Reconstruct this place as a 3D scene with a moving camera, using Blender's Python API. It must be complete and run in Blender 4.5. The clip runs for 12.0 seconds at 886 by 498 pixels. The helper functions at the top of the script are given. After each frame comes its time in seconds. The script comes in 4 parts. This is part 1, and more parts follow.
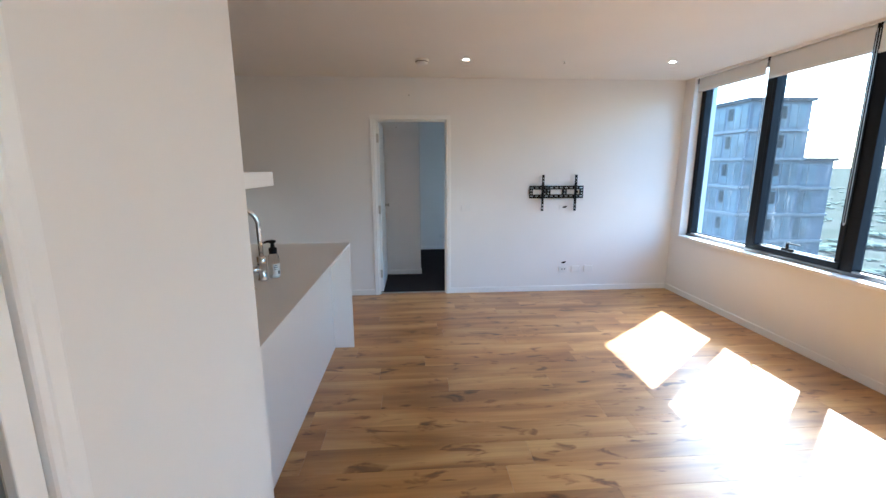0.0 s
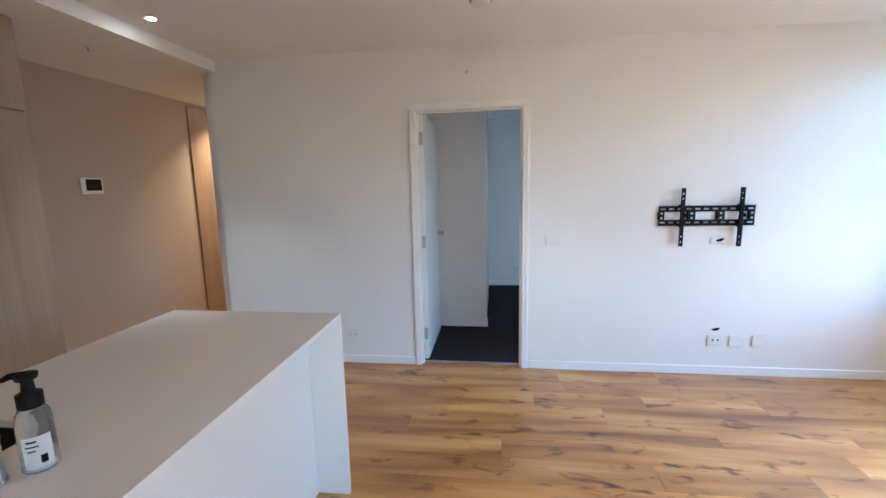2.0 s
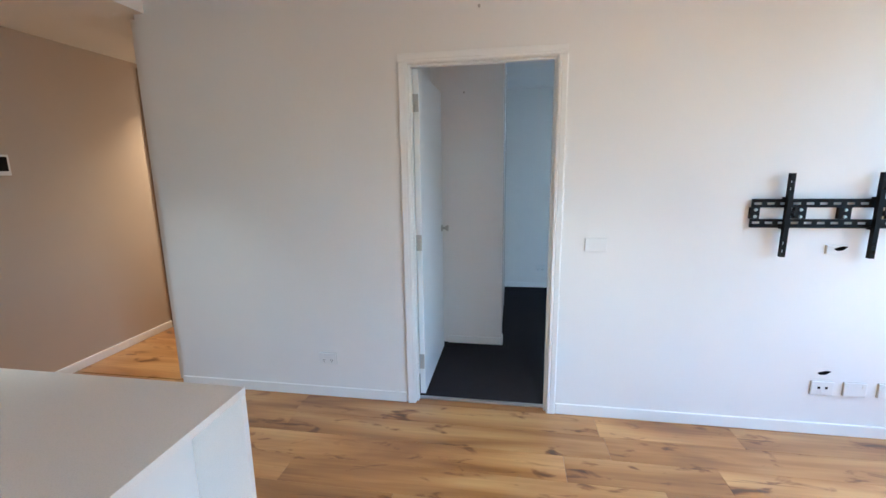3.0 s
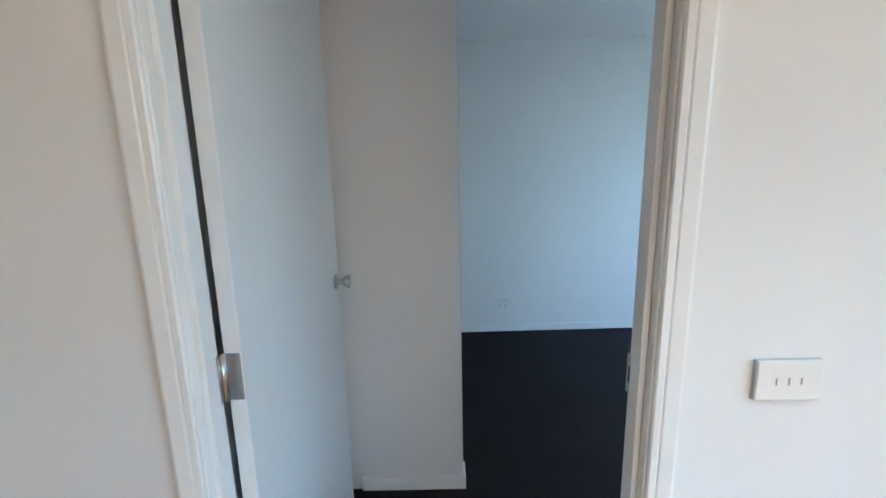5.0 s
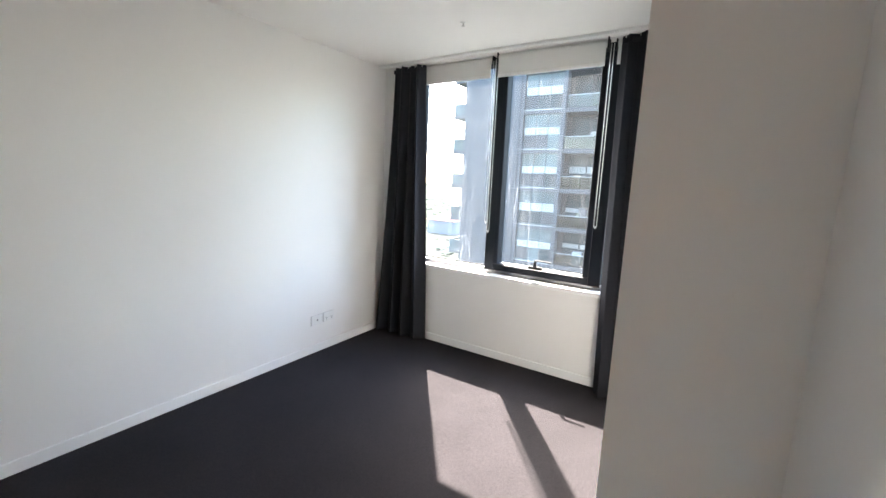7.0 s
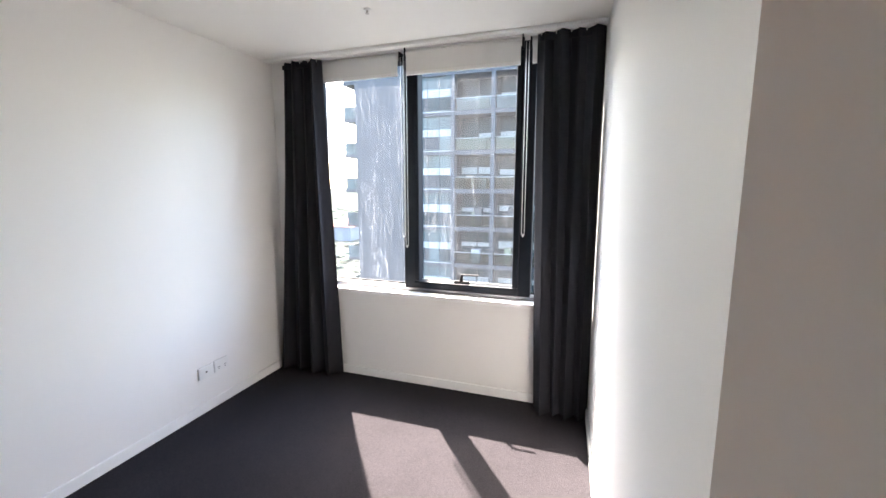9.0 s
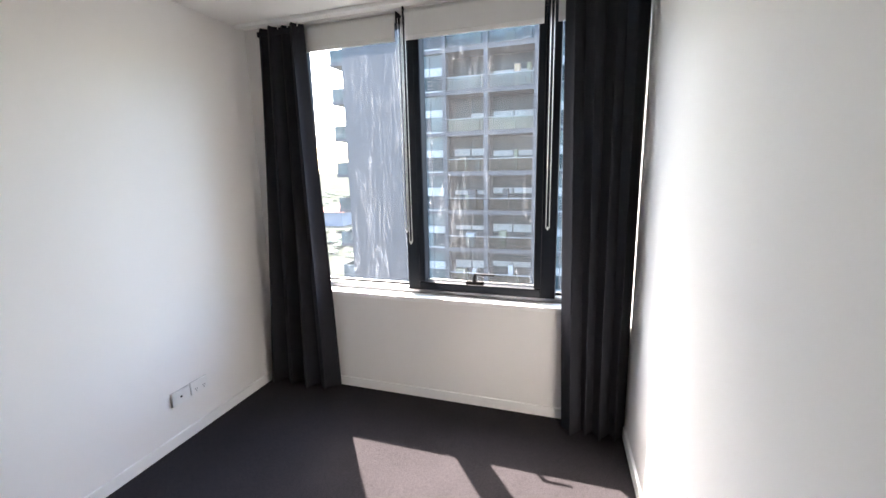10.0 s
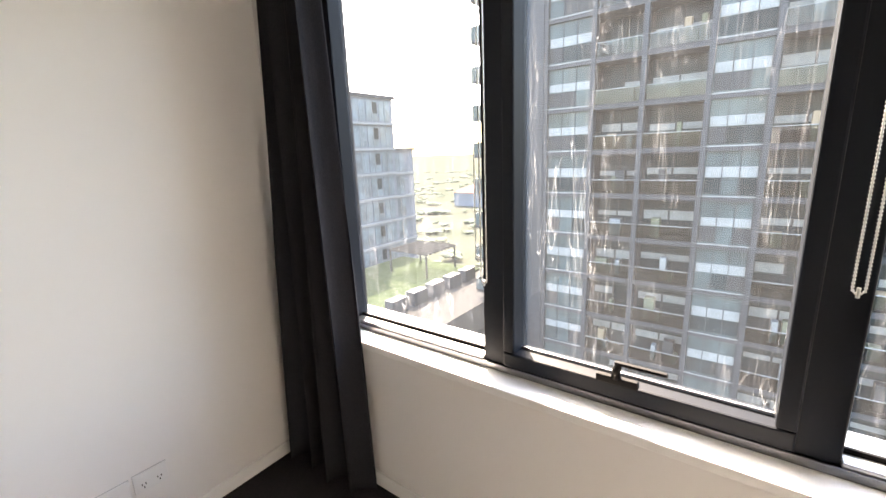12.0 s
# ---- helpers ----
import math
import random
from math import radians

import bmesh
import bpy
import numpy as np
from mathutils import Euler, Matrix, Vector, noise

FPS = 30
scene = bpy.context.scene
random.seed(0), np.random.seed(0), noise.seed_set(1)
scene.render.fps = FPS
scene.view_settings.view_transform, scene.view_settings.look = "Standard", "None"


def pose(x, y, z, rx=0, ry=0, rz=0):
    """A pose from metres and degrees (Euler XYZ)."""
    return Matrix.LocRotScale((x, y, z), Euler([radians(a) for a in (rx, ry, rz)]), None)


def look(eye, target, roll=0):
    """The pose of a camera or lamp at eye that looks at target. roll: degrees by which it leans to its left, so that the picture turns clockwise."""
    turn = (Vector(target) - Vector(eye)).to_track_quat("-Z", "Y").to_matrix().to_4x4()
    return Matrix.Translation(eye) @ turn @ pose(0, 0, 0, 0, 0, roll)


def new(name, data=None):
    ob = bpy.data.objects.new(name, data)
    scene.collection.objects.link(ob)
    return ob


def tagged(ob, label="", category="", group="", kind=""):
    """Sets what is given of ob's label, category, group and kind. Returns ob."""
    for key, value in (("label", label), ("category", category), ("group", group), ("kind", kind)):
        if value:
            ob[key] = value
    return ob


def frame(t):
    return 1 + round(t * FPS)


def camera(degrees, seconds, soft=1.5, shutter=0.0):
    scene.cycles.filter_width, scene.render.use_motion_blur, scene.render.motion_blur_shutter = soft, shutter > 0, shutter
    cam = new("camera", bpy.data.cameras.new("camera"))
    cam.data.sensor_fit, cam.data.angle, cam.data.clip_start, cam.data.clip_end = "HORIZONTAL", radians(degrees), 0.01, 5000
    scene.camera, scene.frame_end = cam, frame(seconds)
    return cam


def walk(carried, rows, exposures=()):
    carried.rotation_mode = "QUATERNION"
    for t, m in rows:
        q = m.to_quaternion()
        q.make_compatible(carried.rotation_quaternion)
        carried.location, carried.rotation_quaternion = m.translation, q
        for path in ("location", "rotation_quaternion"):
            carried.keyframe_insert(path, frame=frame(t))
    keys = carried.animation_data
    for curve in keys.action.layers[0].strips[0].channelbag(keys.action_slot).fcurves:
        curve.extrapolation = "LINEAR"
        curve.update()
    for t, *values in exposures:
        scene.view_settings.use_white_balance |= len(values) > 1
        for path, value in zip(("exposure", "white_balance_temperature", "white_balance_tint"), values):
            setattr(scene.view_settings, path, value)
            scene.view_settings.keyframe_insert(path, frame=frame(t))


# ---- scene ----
cam = camera(93.5, 12.0)
PATH = [
    (0, (0.445, -4.936, 1.534), (0.576, -2.978, 1.146), -0.2),
    (0.5, (0.522, -4.498, 1.551), (0.569, -2.533, 1.18), -1.1),
    (1, (0.569, -4.079, 1.546), (0.504, -2.107, 1.223), -1.4),
    (1.5, (0.575, -3.676, 1.516), (0.401, -1.707, 1.216), -1.3),
    (2, (0.61, -3.277, 1.501), (0.36, -1.317, 1.192), -1.2),
    (2.5, (0.622, -2.854, 1.503), (0.311, -0.91, 1.153), -0.9),
    (2.7, (0.61, -2.677, 1.491), (0.287, -0.739, 1.117), -0.8),
    (4.5, (0.485, -1.071, 1.449), (0.261, 0.882, 1.081), -0.3),
    (5, (0.447, -0.685, 1.434), (0.446, 1.278, 1.049), -1.2),
    (5.2, (0.441, -0.523, 1.445), (0.583, 1.433, 1.054), -1.6),
    (5.5, (0.458, -0.321, 1.442), (0.83, 1.609, 1.074), -1.3),
    (6, (0.512, -0.055, 1.440), (1.272, 1.768, 1.12), -0.4),
    (6.5, (0.595, 0.102, 1.445), (1.879, 1.606, 1.145), 1.1),
    (6.7, (0.601, 0.165, 1.473), (2.07, 1.484, 1.154), 1.7),
    (7, (0.637, 0.215, 1.427), (2.292, 1.292, 1.106), 2.4),
    (7.5, (0.757, 0.287, 1.436), (2.604, 0.986, 1.116), 1.4),
    (9.5, (1.008, 0.611, 1.487), (2.879, 1.245, 1.178), -0.5),
    (10, (1.244, 0.739, 1.495), (3.108, 1.355, 1.116), -1.2),
    (10.5, (1.544, 0.869, 1.472), (3.417, 1.467, 1.105), -1.2),
    (11, (1.891, 0.954, 1.475), (3.72, 1.65, 1.063), -1.6),
    (11.5, (2.232, 0.997, 1.437), (3.973, 1.886, 1.017), -1.7),
    (12, (2.543, 1.076, 1.443), (4.094, 2.256, 0.995), -2.3),
]
walk(cam, [(t, look(eye, target, roll)) for t, eye, target, roll in PATH],
     [(0, 3.86, 5060, 0), (1.0, 3.97, 5120, 0), (1.7, 4.2, 4960, 0), (2.7, 4.44, 4900, -1), (4.5, 4.48, 4930, -3), (5.3, 4.62, 5000, -4), (6.0, 4.95, 5350, -1), (6.5, 4.85, 6300, 7), (7.0, 4.95, 6900, 11), (7.5, 4.96, 6950, 14), (9.5, 4.82, 6950, 16), (10.5, 4.5, 7150, 17), (11, 4.46, 7500, 18), (11.5, 4.54, 7900, 18), (12, 4.5, 8350, 18)])

# ---- light ----
SUN_DIR = Vector((1.0, 0.80, 1.37)).normalized()      # towards the sun
world = bpy.data.worlds.new("sky")
scene.world = world
world.use_nodes = True
wn = world.node_tree
sky = wn.nodes.new("ShaderNodeTexSky")
sky.sky_type = 'NISHITA'
sky.sun_disc = False
sky.sun_elevation = math.asin(SUN_DIR.z)
sky.sun_rotation = math.atan2(SUN_DIR.x, SUN_DIR.y)
sky.air_density, sky.dust_density, sky.ozone_density = 1.2, 2.5, 1.0
wn.nodes["Background"].inputs["Strength"].default_value = 0.15
wn.links.new(sky.outputs[0], wn.nodes["Background"].inputs[0])
sun_data = bpy.data.lights.new("sun", 'SUN')
sun_data.energy, sun_data.angle, sun_data.color = 2.05, radians(0.6), (1.0, 0.95, 0.88)
sun = new("sun", sun_data)
sun.matrix_world = look(SUN_DIR * 60, (0, 0, 0))


# ---- materials ----
def material(name, rough=0.5, metal=0.0):
    m = bpy.data.materials.new(name)
    m.use_nodes = True
    b = m.node_tree.nodes["Principled BSDF"]
    b.inputs["Roughness"].default_value = rough
    b.inputs["Metallic"].default_value = metal
    return m, m.node_tree.nodes, m.node_tree.links, b


def noise_tex(n, l, scale, detail=4.0, stretch=(1, 1, 1), space="Object"):
    tc, mp, tx = n.new("ShaderNodeTexCoord"), n.new("ShaderNodeMapping"), n.new("ShaderNodeTexNoise")
    mp.inputs["Scale"].default_value = stretch
    l.new(tc.outputs[space], mp.inputs[0])
    l.new(mp.outputs[0], tx.inputs["Vector"])
    tx.inputs["Scale"].default_value = scale
    tx.inputs["Detail"].default_value = detail
    return tx


def ramp(n, l, src, stops):
    r = n.new("ShaderNodeValToRGB")
    e = r.color_ramp.elements
    while len(e) < len(stops):
        e.new(0.5)
    for el, (p, c) in zip(e, stops):
        el.position, el.color = p, (*c, 1)
    l.new(src, r.inputs[0])
    return r


def bump(n, l, src, b, strength, dist=0.01):
    k = n.new("ShaderNodeBump")
    k.inputs["Strength"].default_value, k.inputs["Distance"].default_value = strength, dist
    l.new(src, k.inputs["Height"])
    l.new(k.outputs[0], b.inputs["Normal"])


def painted(name, c, rough=0.55, vary=0.04, grain=220.0, relief=0.06, metal=0.0):
    """A paint or plastic: a base colour with soft patches and a fine grain."""
    m, n, l, b = material(name, rough, metal)
    tx = noise_tex(n, l, 1.7, 5.0)
    lo, hi = [max(0, v * (1 - vary)) for v in c], [min(1, v * (1 + vary)) for v in c]
    r = ramp(n, l, tx.outputs[0], [(0.3, lo), (0.7, hi)])
    l.new(r.outputs[0], b.inputs["Base Color"])
    if relief:
        g = noise_tex(n, l, grain, 2.0)
        bump(n, l, g.outputs[0], b, relief, 0.002)
    return m


WALL = painted("wall_paint", (0.83, 0.82, 0.805), 0.6, 0.012, 300, 0.05)
CEIL = painted("ceiling_paint", (0.84, 0.83, 0.81), 0.7, 0.012, 300, 0.04)
TRIM = painted("gloss_trim_paint", (0.87, 0.87, 0.86), 0.35, 0.015, 120, 0)
GREIGE = painted("beige_paint", (0.50, 0.415, 0.345), 0.6, 0.015, 300, 0.05)
# grey that stands for the shadow outline of the wall plates
SHADOW_RIM = painted("grey_shadow_rim", (0.56, 0.56, 0.55), 0.6, 0.05)
DOORP = painted("door_paint", (0.80, 0.81, 0.81), 0.38, 0.015, 160, 0.04)
PLASTIC = painted("white_plastic", (0.80, 0.80, 0.79), 0.3, 0.01, 80, 0.01)
PLASTIC_B = painted("black_plastic", (0.007, 0.007, 0.008), 0.5, 0.1, 120, 0.03)
FRAME = painted("dark_powder_coat", (0.011, 0.014, 0.020), 0.46, 0.12, 400, 0.05)
BRACKET = painted("black_steel", (0.008, 0.008, 0.009), 0.55, 0.15, 350, 0.05)
PAVER = painted("dark_pavers", (0.05, 0.046, 0.043), 1.0, 0.2, 30, 0)
for _m in (FRAME, PLASTIC_B, BRACKET, PAVER):
    _m.node_tree.nodes["Principled BSDF"].inputs["Specular IOR Level"].default_value = 0.14
LAMINATE = painted("white_laminate", (0.85, 0.845, 0.83), 0.3, 0.01, 100, 0.01)
ALU = painted("satin_aluminium", (0.62, 0.62, 0.61), 0.34, 0.05, 300, 0.04, 1.0)
ANODISED = painted("worn_anodised_metal", (0.20, 0.20, 0.21), 0.38, 0.25, 60, 0.04, 1.0)
CHROME = painted("chrome", (0.75, 0.75, 0.75), 0.09, 0.03, 60, 0.005, 1.0)
STEEL = painted("brushed_steel", (0.52, 0.51, 0.49), 0.3, 0.06, 300, 0.05, 1.0)
SINK = painted("dark_granite_sink", (0.018, 0.018, 0.02), 0.4, 0.2, 500, 0.12)
BLIND = painted("blind_fabric", (0.74, 0.74, 0.72), 0.85, 0.03, 900, 0.2)
CONCRETE = painted("grey_concrete", (0.13, 0.125, 0.12), 0.8, 0.15, 30, 0.2)
DARKPANEL = painted("dark_cladding", (0.025, 0.030, 0.037), 0.6, 0.2, 20, 0)
SLABM = painted("slab_edge_paint", (0.026, 0.030, 0.037), 0.65, 0.15, 20, 0)
BLINDFAR = painted("pale_spandrel", (0.21, 0.225, 0.23), 0.5, 0.15, 20, 0)
PALEBAND = painted("weathered_pale_band", (0.20, 0.215, 0.225), 0.6, 0.12, 20, 0)
# near-black tone that carries the shade inside the recessed balconies
RECESS = painted("balcony_recess_shade", (0.018, 0.023, 0.027), 0.7, 0.2, 20, 0)
RENDER = painted("grey_render", (0.12, 0.14, 0.17), 0.75, 0.1, 20, 0)
ROOFRED = painted("red_roof", (0.45, 0.10, 0.05), 0.7, 0.15, 5, 0.2)
TIMBERCHAIR = painted("tan_board", (0.26, 0.19, 0.12), 0.6, 0.1, 60, 0.05)


def stone_top():
    m, n, l, b = material("pale_stone", 0.32)
    tx = noise_tex(n, l, 340, 2.0)
    r = ramp(n, l, tx.outputs[0], [(0.28, (0.81, 0.795, 0.77)), (0.48, (0.865, 0.85, 0.825)), (0.72, (0.885, 0.87, 0.845))])
    l.new(r.outputs[0], b.inputs["Base Color"])
    s = noise_tex(n, l, 5, 4)
    rr = n.new("ShaderNodeMapRange")
    rr.inputs["To Min"].default_value, rr.inputs["To Max"].default_value = 0.24, 0.42
    l.new(s.outputs[0], rr.inputs[0])
    l.new(rr.outputs[0], b.inputs["Roughness"])
    return m


def oak(name, tones, knots=True, along=(0.5, 3.4, 3.4), rough=0.38, spread=0.10, fine=(1.6, 60, 60)):
    """Oiled timber: long grain, cathedral figure, dark knots; each board is shifted and toned by its own random number."""
    m, n, l, b = material(name, rough)
    tc, info = n.new("ShaderNodeTexCoord"), n.new("ShaderNodeObjectInfo")
    off = n.new("ShaderNodeVectorMath")
    off.operation = 'SCALE'
    off.inputs[0].default_value = (37.0, 19.0, 11.0)
    l.new(info.outputs["Random"], off.inputs["Scale"])
    add = n.new("ShaderNodeVectorMath")
    l.new(tc.outputs["Object"], add.inputs[0])
    l.new(off.outputs[0], add.inputs[1])

    def tex(scale, stretch, detail=6.0, distortion=0.0):
        mp, tx = n.new("ShaderNodeMapping"), n.new("ShaderNodeTexNoise")
        mp.inputs["Scale"].default_value = stretch
        l.new(add.outputs[0], mp.inputs[0])
        l.new(mp.outputs[0], tx.inputs["Vector"])
        tx.inputs["Scale"].default_value, tx.inputs["Detail"].default_value = scale, detail
        tx.inputs["Distortion"].default_value = distortion
        return tx
    broad = tex(1.6, along, 5, 0.6)
    col = ramp(n, l, broad.outputs[0], [(0.30, tones[0]), (0.5, tones[1]), (0.70, tones[2])])
    grain = tex(1.0, fine, 6, 0.3)
    gr = ramp(n, l, grain.outputs[0], [(0.32, (0.74, 0.70, 0.66)), (0.62, (1, 1, 1))])
    mix = n.new("ShaderNodeMixRGB")
    mix.blend_type = 'MULTIPLY'
    mix.inputs[0].default_value = 0.55 if knots else 0.4
    l.new(col.outputs[0], mix.inputs[1])
    l.new(gr.outputs[0], mix.inputs[2])
    out = mix
    if knots:
        kn = tex(2.0, (2.6, 6.4, 6.4), 4.0, 0.6)
        kr = ramp(n, l, kn.outputs[0], [(0.275, (0.10, 0.055, 0.03)), (0.33, (0.42, 0.29, 0.20)), (0.41, (1, 1, 1))])
        mk = n.new("ShaderNodeMixRGB")
        mk.blend_type = 'MULTIPLY'
        mk.inputs[0].default_value = 0.9
        l.new(mix.outputs[0], mk.inputs[1])
        l.new(kr.outputs[0], mk.inputs[2])
        ck = tex(2.6, (0.8, 13.0, 13.0), 4.0, 1.4)
        cr = ramp(n, l, ck.outputs[0], [(0.255, (0.12, 0.07, 0.045)), (0.285, (0.6, 0.46, 0.35)), (0.325, (1, 1, 1))])
        m3 = n.new("ShaderNodeMixRGB")
        m3.blend_type = 'MULTIPLY'
        m3.inputs[0].default_value = 0.85
        l.new(mk.outputs[0], m3.inputs[1])
        l.new(cr.outputs[0], m3.inputs[2])
        out = m3
        b.inputs["Coat Weight"].default_value = 0.5
        b.inputs["Coat Roughness"].default_value = 0.28
    val = n.new("ShaderNodeMapRange")
    val.inputs["To Min"].default_value, val.inputs["To Max"].default_value = 1 - spread, 1 + spread
    l.new(info.outputs["Random"], val.inputs[0])
    hsv = n.new("ShaderNodeHueSaturation")
    hsv.inputs["Saturation"].default_value = 1.08 if knots else 1.0
    l.new(out.outputs[0], hsv.inputs["Color"])
    l.new(val.outputs[0], hsv.inputs["Value"])
    l.new(hsv.outputs[0], b.inputs["Base Color"])
    bump(n, l, grain.outputs[0], b, 0.12, 0.002)
    return m


STONE = stone_top()
OAK = oak("oak_board", [(0.215, 0.090, 0.030), (0.425, 0.222, 0.083), (0.585, 0.362, 0.162)], rough=0.36, spread=0.11)
VENEER = oak("pale_timber_veneer", [(0.325, 0.23, 0.162), (0.355, 0.255, 0.18), (0.385, 0.28, 0.20)], False, (5.0, 5.0, 0.35), 0.45, 0.03, (50, 50, 1.4))


def carpet():
    m, n, l, b = material("charcoal_carpet", 1.0)
    big = noise_tex(n, l, 2.2, 4)
    fine = noise_tex(n, l, 420, 2)
    c1 = ramp(n, l, fine.outputs[0], [(0.3, (0.0135, 0.012, 0.0145)), (0.7, (0.055, 0.049, 0.054))])
    c2 = ramp(n, l, big.outputs[0], [(0.3, (0.82, 0.82, 0.82)), (0.7, (1, 1, 1))])
    mx = n.new("ShaderNodeMixRGB")
    mx.blend_type = 'MULTIPLY'
    mx.inputs[0].default_value = 1
    l.new(c1.outputs[0], mx.inputs[1])
    l.new(c2.outputs[0], mx.inputs[2])
    l.new(mx.outputs[0], b.inputs["Base Color"])
    b.inputs["Specular IOR Level"].default_value = 0.1
    bump(n, l, fine.outputs[0], b, 0.7, 0.006)
    return m


CARPET = carpet()


def cloth(name, c):
    m, n, l, b = material(name, 0.9)
    weave = noise_tex(n, l, 500, 2, (1, 1, 0.3))
    r = ramp(n, l, weave.outputs[0], [(0.3, [v * 0.8 for v in c]), (0.7, [v * 1.2 for v in c])])
    l.new(r.outputs[0], b.inputs["Base Color"])
    b.inputs["Specular IOR Level"].default_value = 0.2
    bump(n, l, weave.outputs[0], b, 0.25, 0.003)
    return m


CURTAIN = cloth("charcoal_curtain", (0.025, 0.026, 0.033))


def pane_glass(name, dirt, tint=(0.93, 0.96, 0.96)):
    """Clear thin glass with a mirror-like sheen, dried runs of dirt on the outside and an even veil added for haze."""
    m = bpy.data.materials.new(name)
    m.use_nodes = True
    n, l = m.node_tree.nodes, m.node_tree.links
    n.remove(n["Principled BSDF"])
    tr, gl, fr = n.new("ShaderNodeBsdfTransparent"), n.new("ShaderNodeBsdfGlossy"), n.new("ShaderNodeLayerWeight")
    pw, sc = n.new("ShaderNodeMath"), n.new("ShaderNodeMapRange")
    pw.operation, pw.inputs[1].default_value = 'POWER', 5.0
    sc.inputs["To Min"].default_value, sc.inputs["To Max"].default_value = 0.025, 0.9
    tr.inputs[0].default_value = (*tint, 1)
    gl.inputs["Roughness"].default_value = 0.01
    fr.inputs[0].default_value = 0.5
    mx = n.new("ShaderNodeMixShader")
    l.new(fr.outputs["Facing"], pw.inputs[0])
    l.new(pw.outputs[0], sc.inputs[0])
    l.new(sc.outputs[0], mx.inputs[0])
    l.new(tr.outputs[0], mx.inputs[1])
    l.new(gl.outputs[0], mx.inputs[2])
    last = mx
    if dirt:
        film = noise_tex(n, l, 2.5, 5)
        lines = []
        for stretch, fine in (((13, 13, 1.3), 0.0022), ((21, 21, 1.6), 0.0026)):
            runs = noise_tex(n, l, 1.0, 3, stretch)
            runs.inputs["Distortion"].default_value = 1.0
            lines.append(ramp(n, l, runs.outputs[0], [(0.5 - fine, (0, 0, 0)), (0.50, (1, 1, 1)), (0.5 + fine, (0, 0, 0))]))
        rr = n.new("ShaderNodeMath")
        rr.operation = 'MAXIMUM'
        l.new(lines[0].outputs[0], rr.inputs[0])
        l.new(lines[1].outputs[0], rr.inputs[1])
        mask = ramp(n, l, film.outputs[0], [(0.40, (0, 0, 0)), (0.54, (1, 1, 1))])
        ml = n.new("ShaderNodeMath")
        ml.operation = 'MULTIPLY'
        l.new(rr.outputs[0], ml.inputs[0])
        l.new(mask.outputs[0], ml.inputs[1])
        k = n.new("ShaderNodeMapRange")
        # the 0.013 minimum is an even veil painted in for glare haze
        k.inputs["To Min"].default_value, k.inputs["To Max"].default_value = 0.013, dirt
        l.new(ml.outputs[0], k.inputs[0])
        df, tl, dm = n.new("ShaderNodeBsdfDiffuse"), n.new("ShaderNodeBsdfTranslucent"), n.new("ShaderNodeMixShader")
        df.inputs[0].default_value = tl.inputs[0].default_value = (0.62, 0.66, 0.71, 1)
        dm.inputs[0].default_value = 0.7
        l.new(df.outputs[0], dm.inputs[1])
        l.new(tl.outputs[0], dm.inputs[2])
        m2 = n.new("ShaderNodeMixShader")
        l.new(k.outputs[0], m2.inputs[0])
        l.new(mx.outputs[0], m2.inputs[1])
        l.new(dm.outputs[0], m2.inputs[2])
        last = m2
    l.new(last.outputs[0], n["Material Output"].inputs[0])
    return m


GLASS = pane_glass("window_glass", 0.2, (0.745, 0.79, 0.82))
BALGLASS = pane_glass("balustrade_glass", 0.0, (0.5, 0.58, 0.58))
BOTTLE, _n, _l, _b = material("clear_plastic", 0.15)
_b.inputs["Base Color"].default_value = (0.88, 0.88, 0.86, 1)
_b.inputs["Transmission Weight"].default_value = 0.9
_b.inputs["IOR"].default_value = 1.3


def far_glass(name, c, rough, spec):
    m, n, l, b = material(name, rough)
    tx = noise_tex(n, l, 0.6, 3)
    r = ramp(n, l, tx.outputs[0], [(0.35, [v * 0.7 for v in c]), (0.65, [v * 1.3 for v in c])])
    l.new(r.outputs[0], b.inputs["Base Color"])
    b.inputs["Specular IOR Level"].default_value = spec
    return m


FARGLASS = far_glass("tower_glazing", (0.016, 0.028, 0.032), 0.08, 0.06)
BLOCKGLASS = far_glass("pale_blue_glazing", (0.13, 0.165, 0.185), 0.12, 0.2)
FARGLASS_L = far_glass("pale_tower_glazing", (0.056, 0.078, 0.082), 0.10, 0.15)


def glow(name, c, power):
    m, n, l, b = material(name, 0.5)
    b.inputs["Base Color"].default_value = (0.8, 0.8, 0.8, 1)
    b.inputs["Emission Color"].default_value = (*c, 1)
    b.inputs["Emission Strength"].default_value = power
    return m


LAMPGLOW = glow("lamp_glow", (1.0, 0.86, 0.68), 7.0)


def land(name, a, c, d, scale):
    m, n, l, b = material(name, 1.0)
    b.inputs["Specular IOR Level"].default_value = 0.0
    tx = noise_tex(n, l, scale, 8)
    r = ramp(n, l, tx.outputs[0], [(0.32, a), (0.5, c), (0.68, d)])
    l.new(r.outputs[0], b.inputs["Base Color"])
    bump(n, l, tx.outputs[0], b, 0.5, 0.5)
    return m


GROUND = land("scrub_ground", (0.045, 0.050, 0.034), (0.062, 0.062, 0.046), (0.080, 0.075, 0.060), 0.05)
LAWN = land("lawn", (0.036, 0.048, 0.026), (0.044, 0.056, 0.032), (0.052, 0.063, 0.038), 0.8)
LEAF = land("scrub_leaf", (0.10, 0.112, 0.075), (0.125, 0.135, 0.095), (0.15, 0.155, 0.115), 0.6)


